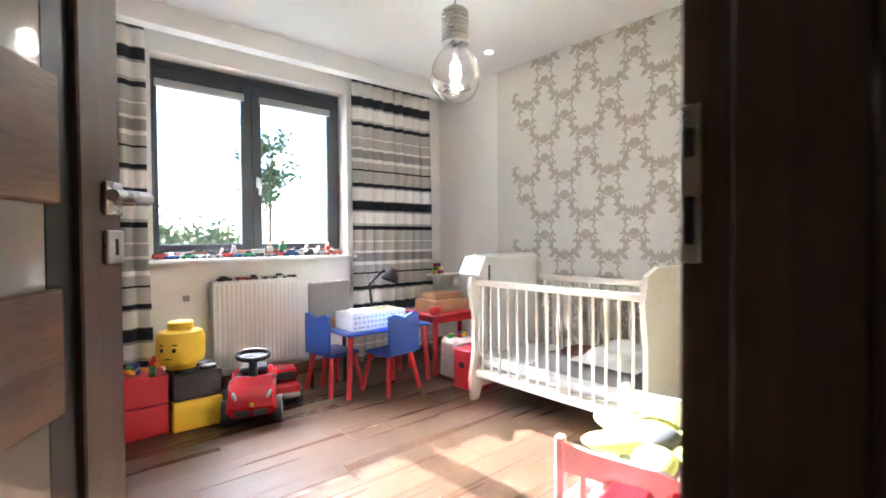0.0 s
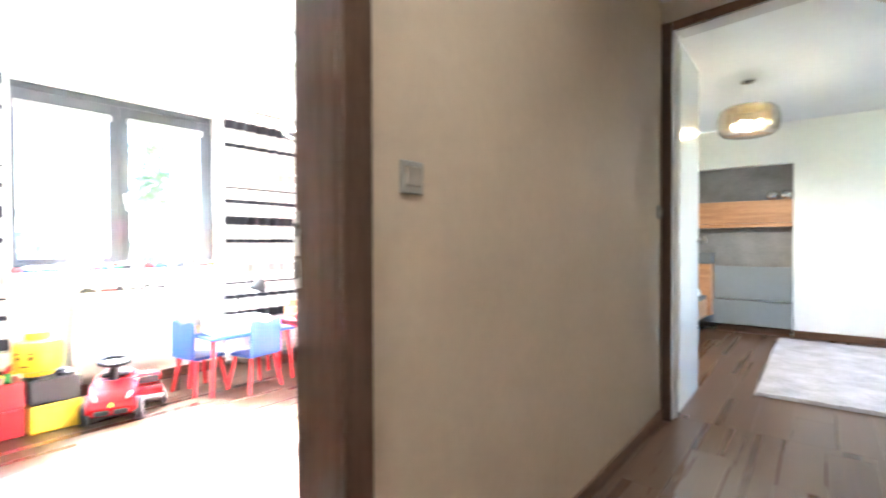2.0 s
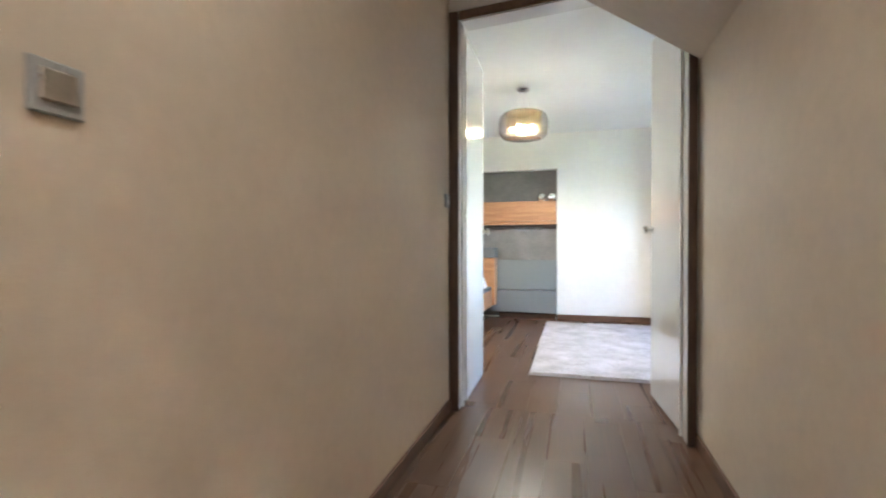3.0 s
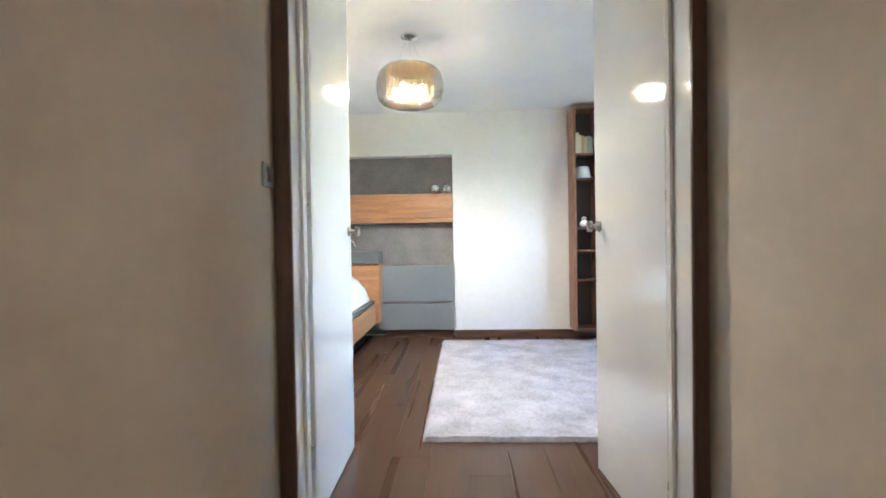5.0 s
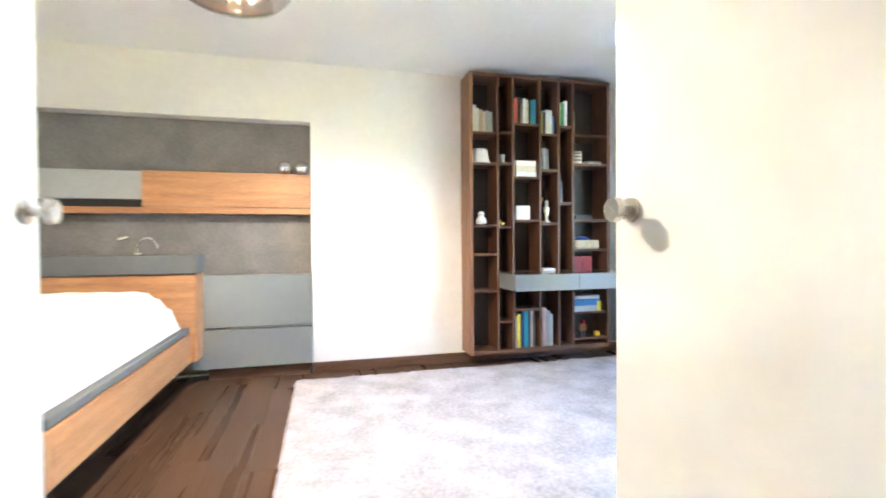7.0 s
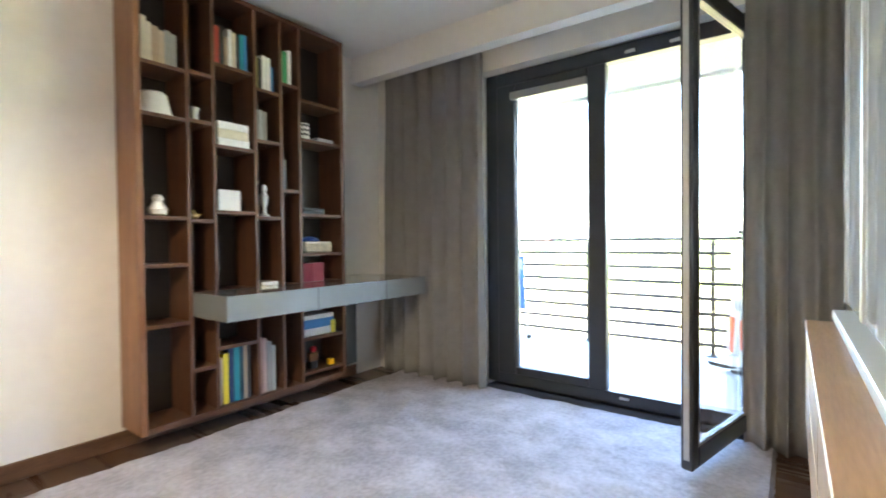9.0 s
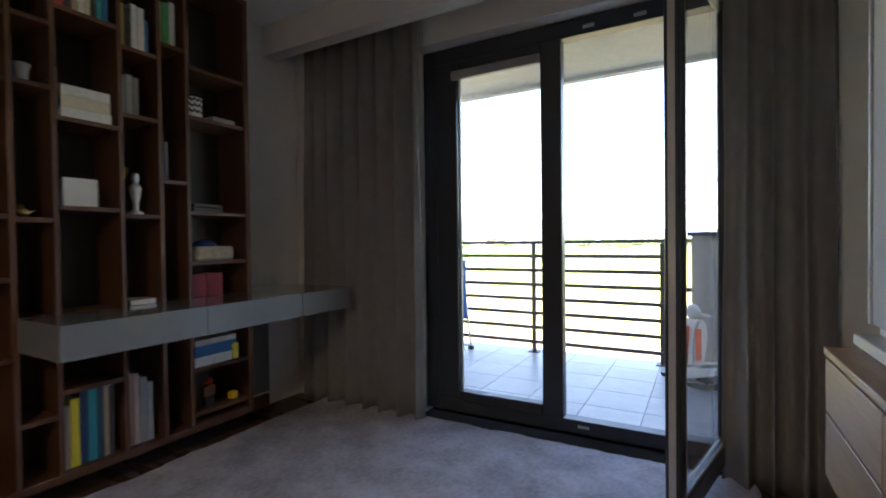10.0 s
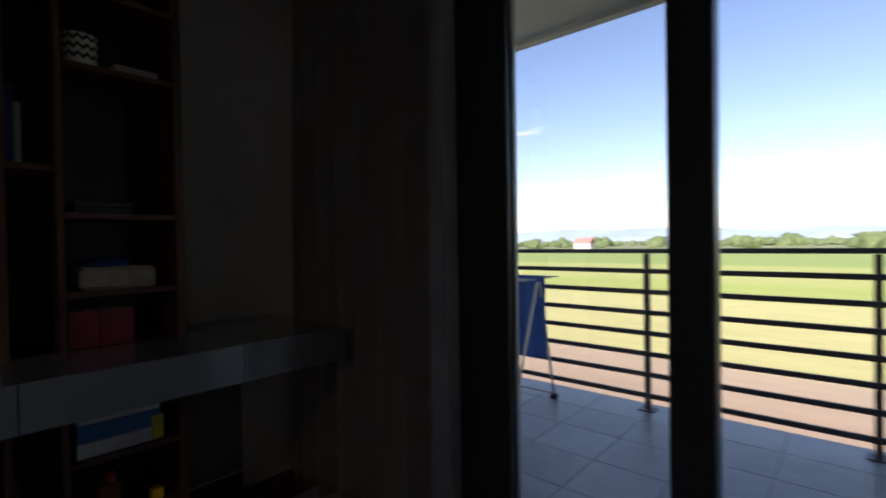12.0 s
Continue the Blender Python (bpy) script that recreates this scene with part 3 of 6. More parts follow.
# ---- bookcase ----
FX, BKX = 6.507, 6.755
case = thing("bookcase", "wall-hung walnut bookcase with irregular compartments, half filled", "bookcase")
# the outer side takes the lit copy of the walnut, the rest the shaded one
part("side_panel", quick((FX, BKX, -1.722, -1.692, 0.107, 2.478), bevel=0.002), CASE_LIT, case)
part("side_panel", quick((FX, BKX, -3.017, -2.987, 0.107, 2.478), bevel=0.002), CASE_SHADED, case)
part("top_panel", quick((FX, BKX, -2.985, -1.724, 2.45, 2.478), bevel=0.002), CASE_SHADED, case)
part("bottom_panel", quick((FX, BKX, -2.985, -1.724, 0.107, 0.14), bevel=0.002), CASE_SHADED, case)
part("back_panel", quick((BKX - 0.012, BKX - 0.002, -2.985, -1.724, 0.142, 2.448)), CASE_BACK_SHADED, case, "back panel darkened for the compartments' shade")
posts = [-1.944, -2.084, -2.335, -2.512, -2.650]
for y in posts:
    part("divider", quick((FX + 0.004, BKX - 0.013, y - 0.010, y + 0.010, 0.141, 2.449), bevel=0.0015), CASE_SHADED, case)
cols = [-1.722] + posts + [-2.987]
shelves = ((1.985, 1.728, 1.208, 0.962, 0.652), (1.995, 1.735, 1.197, 0.388, 0.80), (2.075, 1.62, 1.25, 0.482, 0.80), (1.998, 1.69, 1.226, 0.80),
           (2.075, 1.403, 0.80), (2.005, 1.75, 1.255, 0.993, 0.80, 0.43, 0.20))
for k, zs in enumerate(shelves):
    a, b = cols[k] - (0.001 if k == 0 else 0.011), cols[k + 1] + (0.001 if k == 5 else 0.011)
    for z in zs:
        part("shelf", quick((FX + 0.008, BKX - 0.013, b, a, z - 0.020, z), bevel=0.0015), CASE_SHADED, case)

BOOKS = {}


def book_mat(color):
    if color not in BOOKS:
        BOOKS[color] = material("book_cover", color, 0.5, vary=0.06, scale=30)
    return BOOKS[color]


PAGES = material("book_pages", (0.72, 0.68, 0.58), 0.9, vary=0.06, scale=60)


def book(y, z, thick, high, color, tilt=0.0, deep=0.16, label="", flat=False):
    """A book whose spine faces the room; y: its right-hand edge, away from it towards the south."""
    m = pose(FX + 0.035, y, z, tilt, 0, 0) if not flat else pose(FX + 0.03, y, z, 90, 0, 0)
    ob = thing("book", label or "hardback book standing on a bookcase shelf", "book", "books on the shelves", m)
    part("cover", quick((0, deep, -thick, -thick + 0.003, 0, high), (0, deep, -0.003, 0, 0, high), (0, 0.004, -thick + 0.003, -0.003, 0, high), bevel=0.001), book_mat(color), ob)
    part("pages", quick((0.005, deep - 0.004, -thick + 0.0035, -0.0035, 0.004, high - 0.004)), PAGES, ob)
    return ob


def row_of_books(y, z, spec):
    for thick, high, color in spec:
        book(y, z, thick, high, color)
        y -= thick + 0.0015


CREAM, TAN, GREYB, WHITEB, REDB, NAVY, TEAL = (0.70, 0.64, 0.50), (0.45, 0.33, 0.22), (0.33, 0.33, 0.32), (0.80, 0.80, 0.78), (0.50, 0.06, 0.04), (0.02, 0.05, 0.14), (0.02, 0.30, 0.38)
GREENB, YELB, DARKB, BLUEB = (0.06, 0.36, 0.14), (0.80, 0.66, 0.05), (0.05, 0.05, 0.05), (0.05, 0.22, 0.50)
row_of_books(-1.735, 1.985, [(0.028, 0.225, CREAM), (0.022, 0.20, CREAM), (0.032, 0.19, TAN), (0.026, 0.175, (0.55, 0.42, 0.30)), (0.030, 0.185, GREYB), (0.028, 0.175, GREYB)])
row_of_books(-2.098, 2.075, [(0.040, 0.215, REDB), (0.026, 0.23, DARKB), (0.020, 0.17, TAN), (0.026, 0.22, WHITEB), (0.022, 0.21, CREAM), (0.020, 0.20, DARKB), (0.024, 0.215, TEAL), (0.022, 0.22, BLUEB)])
row_of_books(-2.350, 1.998, [(0.024, 0.20, (0.35, 0.30, 0.10)), (0.026, 0.19, DARKB), (0.028, 0.215, WHITEB), (0.030, 0.21, WHITEB), (0.018, 0.16, BLUEB)])
row_of_books(-2.524, 2.075, [(0.022, 0.205, (0.55, 0.60, 0.30)), (0.034, 0.21, GREENB), (0.030, 0.225, WHITEB)])
row_of_books(-2.664, 2.005, [(0.018, 0.21, GREYB)])
row_of_books(-2.350, 1.69, [(0.022, 0.175, (0.25, 0.22, 0.18)), (0.030, 0.185, GREYB), (0.026, 0.18, (0.22, 0.20, 0.19))])
row_of_books(-2.097, 1.62, [(0.012, 0.20, GREYB)])
row_of_books(-2.526, 1.403, [(0.020, 0.24, NAVY), (0.016, 0.19, GREYB)])
row_of_books(-2.098, 0.141, [(0.026, 0.27, (0.55, 0.45, 0.35)), (0.034, 0.29, YELB), (0.030, 0.33, NAVY), (0.034, 0.325, TEAL), (0.024, 0.32, (0.03, 0.08, 0.12)), (0.020, 0.33, TAN), (0.022, 0.31, DARKB)])
row_of_books(-2.350, 0.141, [(0.026, 0.34, (0.50, 0.30, 0.24)), (0.026, 0.335, (0.55, 0.40, 0.36)), (0.034, 0.31, GREYB), (0.026, 0.28, (0.42, 0.44, 0.42))])
row_of_books(-2.524, 0.141, [(0.016, 0.26, (0.20, 0.10, 0.07))])
row_of_books(-2.668, 0.80, [(0.085, 0.125, (0.32, 0.03, 0.045)), (0.10, 0.125, (0.30, 0.025, 0.04))])
for i, (h, c, w) in enumerate(((0.042, WHITEB, 0.19), (0.05, CREAM, 0.185), (0.042, WHITEB, 0.185))):
    z = 1.62 + sum((0.042, 0.05, 0.042)[:i]) + 0.001 * (i + 1)
    ob = thing("book", "pale book lying flat in a stack", "book", "stacked books", pose(FX + 0.02, -2.115, z))
    part("cover", quick((0, 0.15, -w, 0, 0, 0.003), (0, 0.15, -w, 0, h - 0.003, h), (0, 0.004, -w, 0, 0.003, h - 0.003)), book_mat(c), ob)
    part("pages", quick((0.006, 0.146, -w + 0.004, -0.004, 0.0035, h - 0.0035)), PAGES, ob)
for z, h, c in ((0.4305, 0.05, WHITEB), (0.4815, 0.06, BLUEB), (0.5425, 0.03, WHITEB)):
    single("game_box", quick((FX + 0.03, FX + 0.19, -2.93, -2.68, z, z + h), bevel=0.003), book_mat(c), "flat cardboard game box stacked on a shelf", "box", "game boxes")
single("game_box", quick((FX + 0.025, FX + 0.08, -2.94, -2.90, 0.4305, 0.52), bevel=0.003), book_mat(YELB), "small yellow cardboard box on a shelf", "box", "game boxes")
for z in (1.2555, 1.2765):
    single("magazine", quick((FX + 0.03, FX + 0.20, -2.86, -2.69, z, z + 0.02), bevel=0.002), book_mat(DARKB), "dark magazine lying flat on a shelf", "magazine", "magazines")

bm = bmesh.new()
lathe(bm, [(0.095, 0), (0.09, 0.01), (0.076, 0.06), (0.066, 0.115), (0.05, 0.128), (0.001, 0.132)], (FX + 0.115, -1.82, 1.729))
lathe(bm, [(0.112, 0), (0.112, 0.004), (0.09, 0.008)], (FX + 0.115, -1.82, 1.7285))
single("hat", bm, LINEN, "white brimmed hat resting on a shelf", "hat", smooth=True)
bm = bmesh.new()
lathe(bm, [(0.02, 0), (0.042, 0.01), (0.046, 0.035), (0.03, 0.06), (0.022, 0.075), (0.027, 0.092), (0.018, 0.108), (0.001, 0.112)], (FX + 0.07, -1.815, 1.209))
single("owl_vase", bm, WHITE, "small white ceramic owl ornament", "ornament", smooth=True)
bm = bmesh.new()
lathe(bm, [(0.02, 0), (0.024, 0.01), (0.026, 0.045), (0.032, 0.07), (0.029, 0.07), (0.022, 0.045)], (FX + 0.06, -2.0, 1.736))
single("cup", bm, GREYPL, "small grey cup on a narrow shelf", "cup", smooth=True)
BRASS = material("brass", (0.55, 0.36, 0.12), 0.3, metal=1.0)
bm = bmesh.new()
ball(bm, (FX + 0.06, -1.995, 1.216), 0.02, (1, 1.1, 0.9))
ball(bm, (FX + 0.055, -1.985, 1.238), 0.011)
rod(bm, (FX + 0.06, -2.01, 1.216), (FX + 0.06, -2.035, 1.228), 0.007, 0.002)
single("bird_figurine", bm, BRASS, "tiny brass bird figurine", "ornament", smooth=True)
card = thing("photo_card", "white folded photo card standing on a shelf", "card")
part("front", quick((FX + 0.045, FX + 0.048, -2.255, -2.125, 1.2505, 1.372)), WHITE, card)
bm = quick((0, 0.003, -2.255, -2.125, 0, 0.12))
bmesh.ops.transform(bm, matrix=pose(FX + 0.085, 0, 1.2505, 0, -14, 0), verts=bm.verts)
part("back", bm, GREYPL, card)
bm = bmesh.new()
lathe(bm, [(0.032, 0), (0.032, 0.012), (0.014, 0.02), (0.012, 0.05), (0.022, 0.09), (0.026, 0.13), (0.012, 0.15), (0.018, 0.17), (0.014, 0.195), (0.001, 0.2)], (FX + 0.07, -2.425, 1.2265), 16)
single("figurine", bm, WHITE, "slim white sculpted figurine on a shelf", "ornament", smooth=True)
bm = bmesh.new()
lathe(bm, [(0.03, 0), (0.03, 0.01), (0.008, 0.03), (0.008, 0.15), (0.028, 0.20), (0.034, 0.225), (0.03, 0.225), (0.006, 0.16)], (FX + 0.13, -2.39, 1.2265), 16)
single("trophy_cup", bm, BRASS, "slender metal cup behind the figurine", "ornament", smooth=True)
single("flat_case", quick((FX + 0.02, FX + 0.16, -2.485, -2.365, 0.8005, 0.825), bevel=0.003), WHITE, "flat white case on the shelf over the desk", "box")
pot = thing("chevron_pot", "small white pot with black zigzag bands", "pot")
bm = bmesh.new()
lathe(bm, [(0.045, 0), (0.05, 0.02), (0.05, 0.11), (0.046, 0.11), (0.04, 0.02)], (FX + 0.085, -2.725, 1.7505))
part("body", bm, WHITE, pot, "", True)
for k in range(3):
    bm = bmesh.new()
    n = 24
    lo, hi = [], []
    for i in range(n):
        a = 2 * math.pi * i / n
        z = 1.7505 + 0.022 + 0.03 * k + (0.014 if i % 2 else 0)
        lo.append(bm.verts.new((FX + 0.085 + 0.0508 * math.cos(a), -2.725 + 0.0508 * math.sin(a), z)))
        hi.append(bm.verts.new((FX + 0.085 + 0.0508 * math.cos(a), -2.725 + 0.0508 * math.sin(a), z + 0.013)))
    for i in range(n):
        bm.faces.new((lo[i], lo[(i + 1) % n], hi[(i + 1) % n], hi[i]))
    part("band", bm, BLACK, pot, "black zigzag band")
single("tray", quick((FX + 0.03, FX + 0.15, -2.95, -2.81, 1.7505, 1.78), bevel=0.006), GREYPL, "low grey tray on a shelf", "tray")
basket = thing("basket", "cream woven storage basket on a shelf", "basket")
bm = quick((FX + 0.03, FX + 0.20, -2.93, -2.70, 0.9935, 1.07), bevel=0.012)
part("body", bm, material("cream_weave", (0.62, 0.56, 0.42), 0.85, vary=0.12, scale=40, bump=0.4, bump_scale=150), basket)
bm = bmesh.new()
ball(bm, (FX + 0.12, -2.80, 1.072), 0.06, (1, 1.2, 0.55))
part("cloth", bm, BLUE, basket, "blue cloth inside", True)
toy = thing("brick_figure", "small brown and red building-brick figure", "toy")
part("legs", quick((FX + 0.05, FX + 0.09, -2.80, -2.75, 0.2005, 0.25), bevel=0.003), BLACK, toy)
part("torso", quick((FX + 0.05, FX + 0.09, -2.81, -2.74, 0.251, 0.31), bevel=0.006), material("brown_plastic", (0.22, 0.09, 0.03), 0.4), toy)
part("head", quick((FX + 0.05, FX + 0.09, -2.80, -2.76, 0.311, 0.35), bevel=0.012), RED, toy)
single("toy_brick", quick((FX + 0.04, FX + 0.08, -2.94, -2.90, 0.2005, 0.24), bevel=0.003), YELLOW, "yellow building brick on a shelf", "toy")

# ---- desk ----
desk = thing("wall_desk", "wall-hung grey glass desk passing in front of the bookcase", "desk")
part("body", quick((6.158, 6.503, -3.49, -1.947, 0.672, 0.802), bevel=0.003), GREY_GLASS, desk)
part("body_end", quick((6.505, 6.755, -3.49, -3.020, 0.672, 0.802), bevel=0.003), GREY_GLASS, desk)
for y in (-2.50, -3.07):
    part("drawer_gap", quick((6.1565, 6.1582, y - 0.0015, y + 0.0015, 0.672, 0.80)), BLACK, desk)
single("back_panel_glass", quick((6.742, 6.757, -3.33, -3.022, 0.10, 0.665), bevel=0.002), GREY_GLASS, "dark grey glass panel on the wall under the desk", "wall panel")

# ---- wardrobe and sideboard ----
OAKP = material("pale_oak", (0.42, 0.265, 0.135), 0.45, scale=2.6, stretch=(8, 0.7, 8), other=(0.31, 0.185, 0.09), bump=0.05, bump_scale=30)
side = thing("sideboard", "wall-hung oak sideboard with push-open drawers", "sideboard")
part("top", quick((3.255, 3.905, -2.89, -1.39, 0.745, 0.766), bevel=0.002), OAKP, side)
part("body", quick((3.255, 3.882, -2.885, -1.395, 0.40, 0.744)), OAKP, side)
for i in range(3):
    y0 = -2.885 + i * 0.496
    part("drawer_front", quick((3.883, 3.902, y0 + 0.003, y0 + 0.493, 0.585, 0.735), bevel=0.002), OAKP, side)
    part("drawer_front", quick((3.883, 3.902, y0 + 0.003, y0 + 0.493, 0.40, 0.578), bevel=0.002), OAKP, side)
wardrobe = thing("wall_cabinet", "white high-gloss wall cabinet with aluminium door edges", "cabinet")
part("body", quick((3.255, 3.765, -2.96, -1.42, 0.80, 2.40)), WHITE, wardrobe)
for i in range(3):
    y0 = -2.96 + i * 0.513
    d = part("door", quick((3.767, 3.787, y0 + 0.026, y0 + 0.487, 0.83, 2.40), bevel=0.002), WHITE_GLOSS, wardrobe)
    part("edge_profile", quick((3.767, 3.793, y0 + 0.002, y0 + 0.025, 0.83, 2.40), bevel=0.003), ALU, d, "aluminium edge profile")
    part("edge_profile", quick((3.767, 3.793, y0 + 0.488, y0 + 0.511, 0.83, 2.40), bevel=0.003), ALU, d, "aluminium edge profile")
part("base_rail", quick((3.72, 3.825, -2.96, -1.42, 0.7675, 0.80), bevel=0.003), ALU, wardrobe, "grey metal base rail")

# ---- pendant lamp ----
LX, LY = 4.81, -0.165
pend = thing("pendant_lamp", "round smoked-glass pendant lamp with crystal rods, lit", "lamp")
bm = bmesh.new()
lathe(bm, [(0.06, 2.519), (0.06, 2.505), (0.045, 2.492), (0.001, 2.488)], (LX, LY, 0), 32)
part("canopy", bm, CHROME, pend, "chrome ceiling canopy", True)
bm = bmesh.new()
for a in (0, 2.1, 4.2):
    rod(bm, (LX + 0.02 * math.cos(a), LY + 0.02 * math.sin(a), 2.495), (LX + 0.10 * math.cos(a), LY + 0.10 * math.sin(a), 2.29), 0.0012, sides=6)
part("wire", bm, STEEL, pend)
bm = bmesh.new()
lathe(bm, [(0.138, 2.035), (0.188, 2.041), (0.222, 2.07), (0.236, 2.125), (0.236, 2.19), (0.222, 2.245), (0.195, 2.278), (0.17, 2.288)], (LX, LY, 0), 48)
shade = part("shade", bm, SMOKE, pend, "smoked mirrored glass drum", True)
shade.visible_shadow = False
mod = shade.modifiers.new("thickness", "SOLIDIFY")
mod.thickness = 0.004
bm = bmesh.new()
lathe(bm, [(0.17, 2.284), (0.17, 2.276), (0.02, 2.276), (0.02, 2.284)], (LX, LY, 0), 32)
part("top_plate", bm, CHROME, pend, "", True)
CRYSTAL = material("champagne_crystal", (0.90, 0.76, 0.48), 0.18, vary=0.04)
CRYSTAL.node_tree.nodes["Principled BSDF"].inputs["Transmission Weight"].default_value = 0.9
bm = bmesh.new()
rnd = random.Random(4)
for ring, count in ((0.158, 22), (0.105, 10)):
    for i in range(count):
        a = 2 * math.pi * i / count
        z = 2.10 - 0.05 * math.cos(ring / 0.155 * 1.5) + rnd.uniform(-0.01, 0.01)
        rod(bm, (LX + ring * math.cos(a), LY + ring * math.sin(a), 2.274), (LX + ring * math.cos(a), LY + ring * math.sin(a), z), 0.0055, sides=8)
ob = part("crystal_rods", bm, CRYSTAL, pend, "hanging champagne crystal rods")
ob.visible_shadow = False
BULB = glow("warm_bulb", (1.0, 0.80, 0.48), 0.75)
for i in range(5):
    a = 2 * math.pi * i / 5 + 0.3
    bm = bmesh.new()
    ball(bm, (LX + 0.105 * math.cos(a), LY + 0.105 * math.sin(a), 2.135), 0.016, (1, 1, 1.7), 12, 8)
    part("bulb", bm, BULB, pend, "glowing warm bulb", True)
pl = new("pendant_light", bpy.data.lights.new("pendant_light", "SPOT"))
pl.data.energy, pl.data.color, pl.data.shadow_soft_size = 2.05, (1.0, 0.84, 0.60), 0.05
pl.data.spot_size, pl.data.spot_blend = radians(172), 0.5
pl.location = (LX, LY, 2.12)

# ---- balcony ----
GROUT = material("grey_tile_grout", (0.15, 0.155, 0.165), 0.85)
TILE = material("grey_balcony_tile", (0.31, 0.32, 0.335), 0.35, vary=0.08, scale=9, bump=0.1, bump_scale=70, spread=0.07)
RENDERW = material("grey_render", (0.38, 0.37, 0.36), 0.85, vary=0.06, scale=3, bump=0.3, bump_scale=120)
FACADE = material("white_render", (0.62, 0.60, 0.57), 0.85, vary=0.05, scale=3, bump=0.3, bump_scale=120)
balcony = structure("balcony_floor", GROUT, "grey tiled balcony floor", "floor", (1.0, 9.5, -5.70, BY0 - 0.33, -0.25, -0.012))
structure("balcony_soffit", FACADE, "white rendered roof overhang above the balcony", "ceiling", (0.5, 10.0, -4.56, BY0 - 0.33, 2.235, 2.50), (0.5, 10.0, -4.62, -4.562, 2.21, 2.52))
structure("facade", FACADE, "white rendered outer wall of the house", "wall", (0.5, 3.10, BY0 - 0.33, BY0 - 0.18, -3.2, 3.0), (BX1 + 0.26, 10.0, BY0 - 0.33, BY0 - 0.18, -3.2, 3.0), (3.10, BX1 + 0.26, BY0 - 0.331, BY0 - 0.32, CEIL, 3.0), (3.10, BX1 + 0.26, BY0 - 0.331, BY0 - 0.32, -3.2, -0.02))
par = thing("parapet", "grey rendered parapet wall with a dark metal cap", "parapet", kind="structure")
part("wall", quick((1.0, 4.30, -5.68, -5.52, 0.0, 1.10), bevel=0.004), RENDERW, par)
part("cap", quick((0.98, 4.33, -5.71, -5.49, 1.101, 1.132), bevel=0.004), ANTHRACITE, par, "dark metal cap")
IRON = material("dark_painted_steel", (0.055, 0.05, 0.048), 0.45, vary=0.06, scale=10)
rail = thing("railing", "dark steel balcony railing with horizontal bars", "railing", kind="structure")
for x in (4.516, 5.646, 6.776, 7.906):
    p = part("post", quick((x - 0.018, x + 0.018, -5.584, -5.548, 0.0, 1.045), bevel=0.003), IRON, rail)
    part("foot_plate", quick((x - 0.05, x + 0.05, -5.614, -5.519, 0.0, 0.008), bevel=0.002), IRON, p)
part("handrail", quick((4.301, 8.6, -5.587, -5.545, 1.047, 1.077), bevel=0.005), IRON, rail)
for i, z in enumerate((0.93, 0.793, 0.656, 0.519, 0.382, 0.245, 0.105)):
    part("bar", quick((4.301 if i in (2, 5) else 4.37, 8.6, -5.547, -5.525, z - 0.016, z + 0.016), bevel=0.004), IRON, rail)

# drying rack with a blue towel
rack = thing("drying_rack", "folding clothes rack standing on the balcony", "clothes rack", m=pose(-0.07, 0.31, 0))
WIRE = material("pale_tube", (0.62, 0.60, 0.55), 0.35, metal=0.6)
for x in (6.31, 7.25):
    bm = bmesh.new()
    rod(bm, (x, -5.69, 0.03), (x - 0.03, -5.45, 0.86), 0.009)
    rod(bm, (x, -5.15, 0.03), (x - 0.03, -5.42, 0.86), 0.009)
    part("leg_frame", bm, WIRE, rack, "", True)
    for y in (-5.69, -5.15):
        part("foot_cap", quick((x - 0.025, x + 0.025, y - 0.022, y + 0.022, 0, 0.04), bevel=0.008), BLACK, rack, "black plastic foot")
for y in (-5.69, -5.15):
    bm = bmesh.new()
    rod(bm, (6.31, y, 0.04), (7.25, y, 0.04), 0.008)
    part("cross_tube", bm, WIRE, rack, "", True)
for k in range(6):
    bm = bmesh.new()
    rod(bm, (6.28, -5.72 + 0.11 * k, 0.88), (7.22, -5.72 + 0.11 * k, 0.88), 0.005, sides=8)
    part("drying_bar", bm, WIRE, rack, "", True)
TOWEL = material("blue_towel", (0.05, 0.14, 0.42), 0.95, vary=0.1, scale=10, bump=0.5, bump_scale=300)
bm = curtain_mesh(0.66, 0.56, 3, 0.014, 21)
ob = single("towel", bm, TOWEL, "blue towel hanging over the clothes rack", "towel", m=pose(6.51, -5.16, 0.34, 0, 0, 4), smooth=True)
mod = ob.modifiers.new("thickness", "SOLIDIFY")
mod.thickness = 0.012

# rocking scooter toy
GREYW = material("pale_grey_board", (0.60, 0.60, 0.58), 0.5, vary=0.03)
ORANGE = material("orange_red_paint", (0.75, 0.13, 0.05), 0.45)
TEALP = material("mint_paint", (0.10, 0.36, 0.27), 0.45)
sc = thing("rocking_scooter", "grey and orange toy rocking scooter on dark runners", "toy", m=pose(4.20, -5.13, 0.0, 0, 0, 222))
for y in (-0.13, 0.13):
    bm = bmesh.new()
    slab(bm, [(-0.27, 0.075), (-0.26, 0.045), (-0.15, 0.012), (0.05, 0.0), (0.25, 0.012), (0.42, 0.05), (0.43, 0.08), (0.25, 0.045), (0.05, 0.035), (-0.15, 0.045)], y - 0.014, y + 0.014)
    part("runner", bm, BLACK, sc, "dark curved runner")
for x in (-0.08, 0.22):
    part("cross_bar", quick((x - 0.03, x + 0.03, -0.13, 0.13, 0.046, 0.066), bevel=0.003), BLACK, sc)
bm = bmesh.new()
slab(bm, [(-0.20, 0.07), (0.10, 0.07), (0.34, 0.075), (0.34, 0.10), (0.02, 0.105), (-0.12, 0.15), (-0.19, 0.15)], -0.045, 0.045)
part("footboard", bm, GREYW, sc)
bm = bmesh.new()
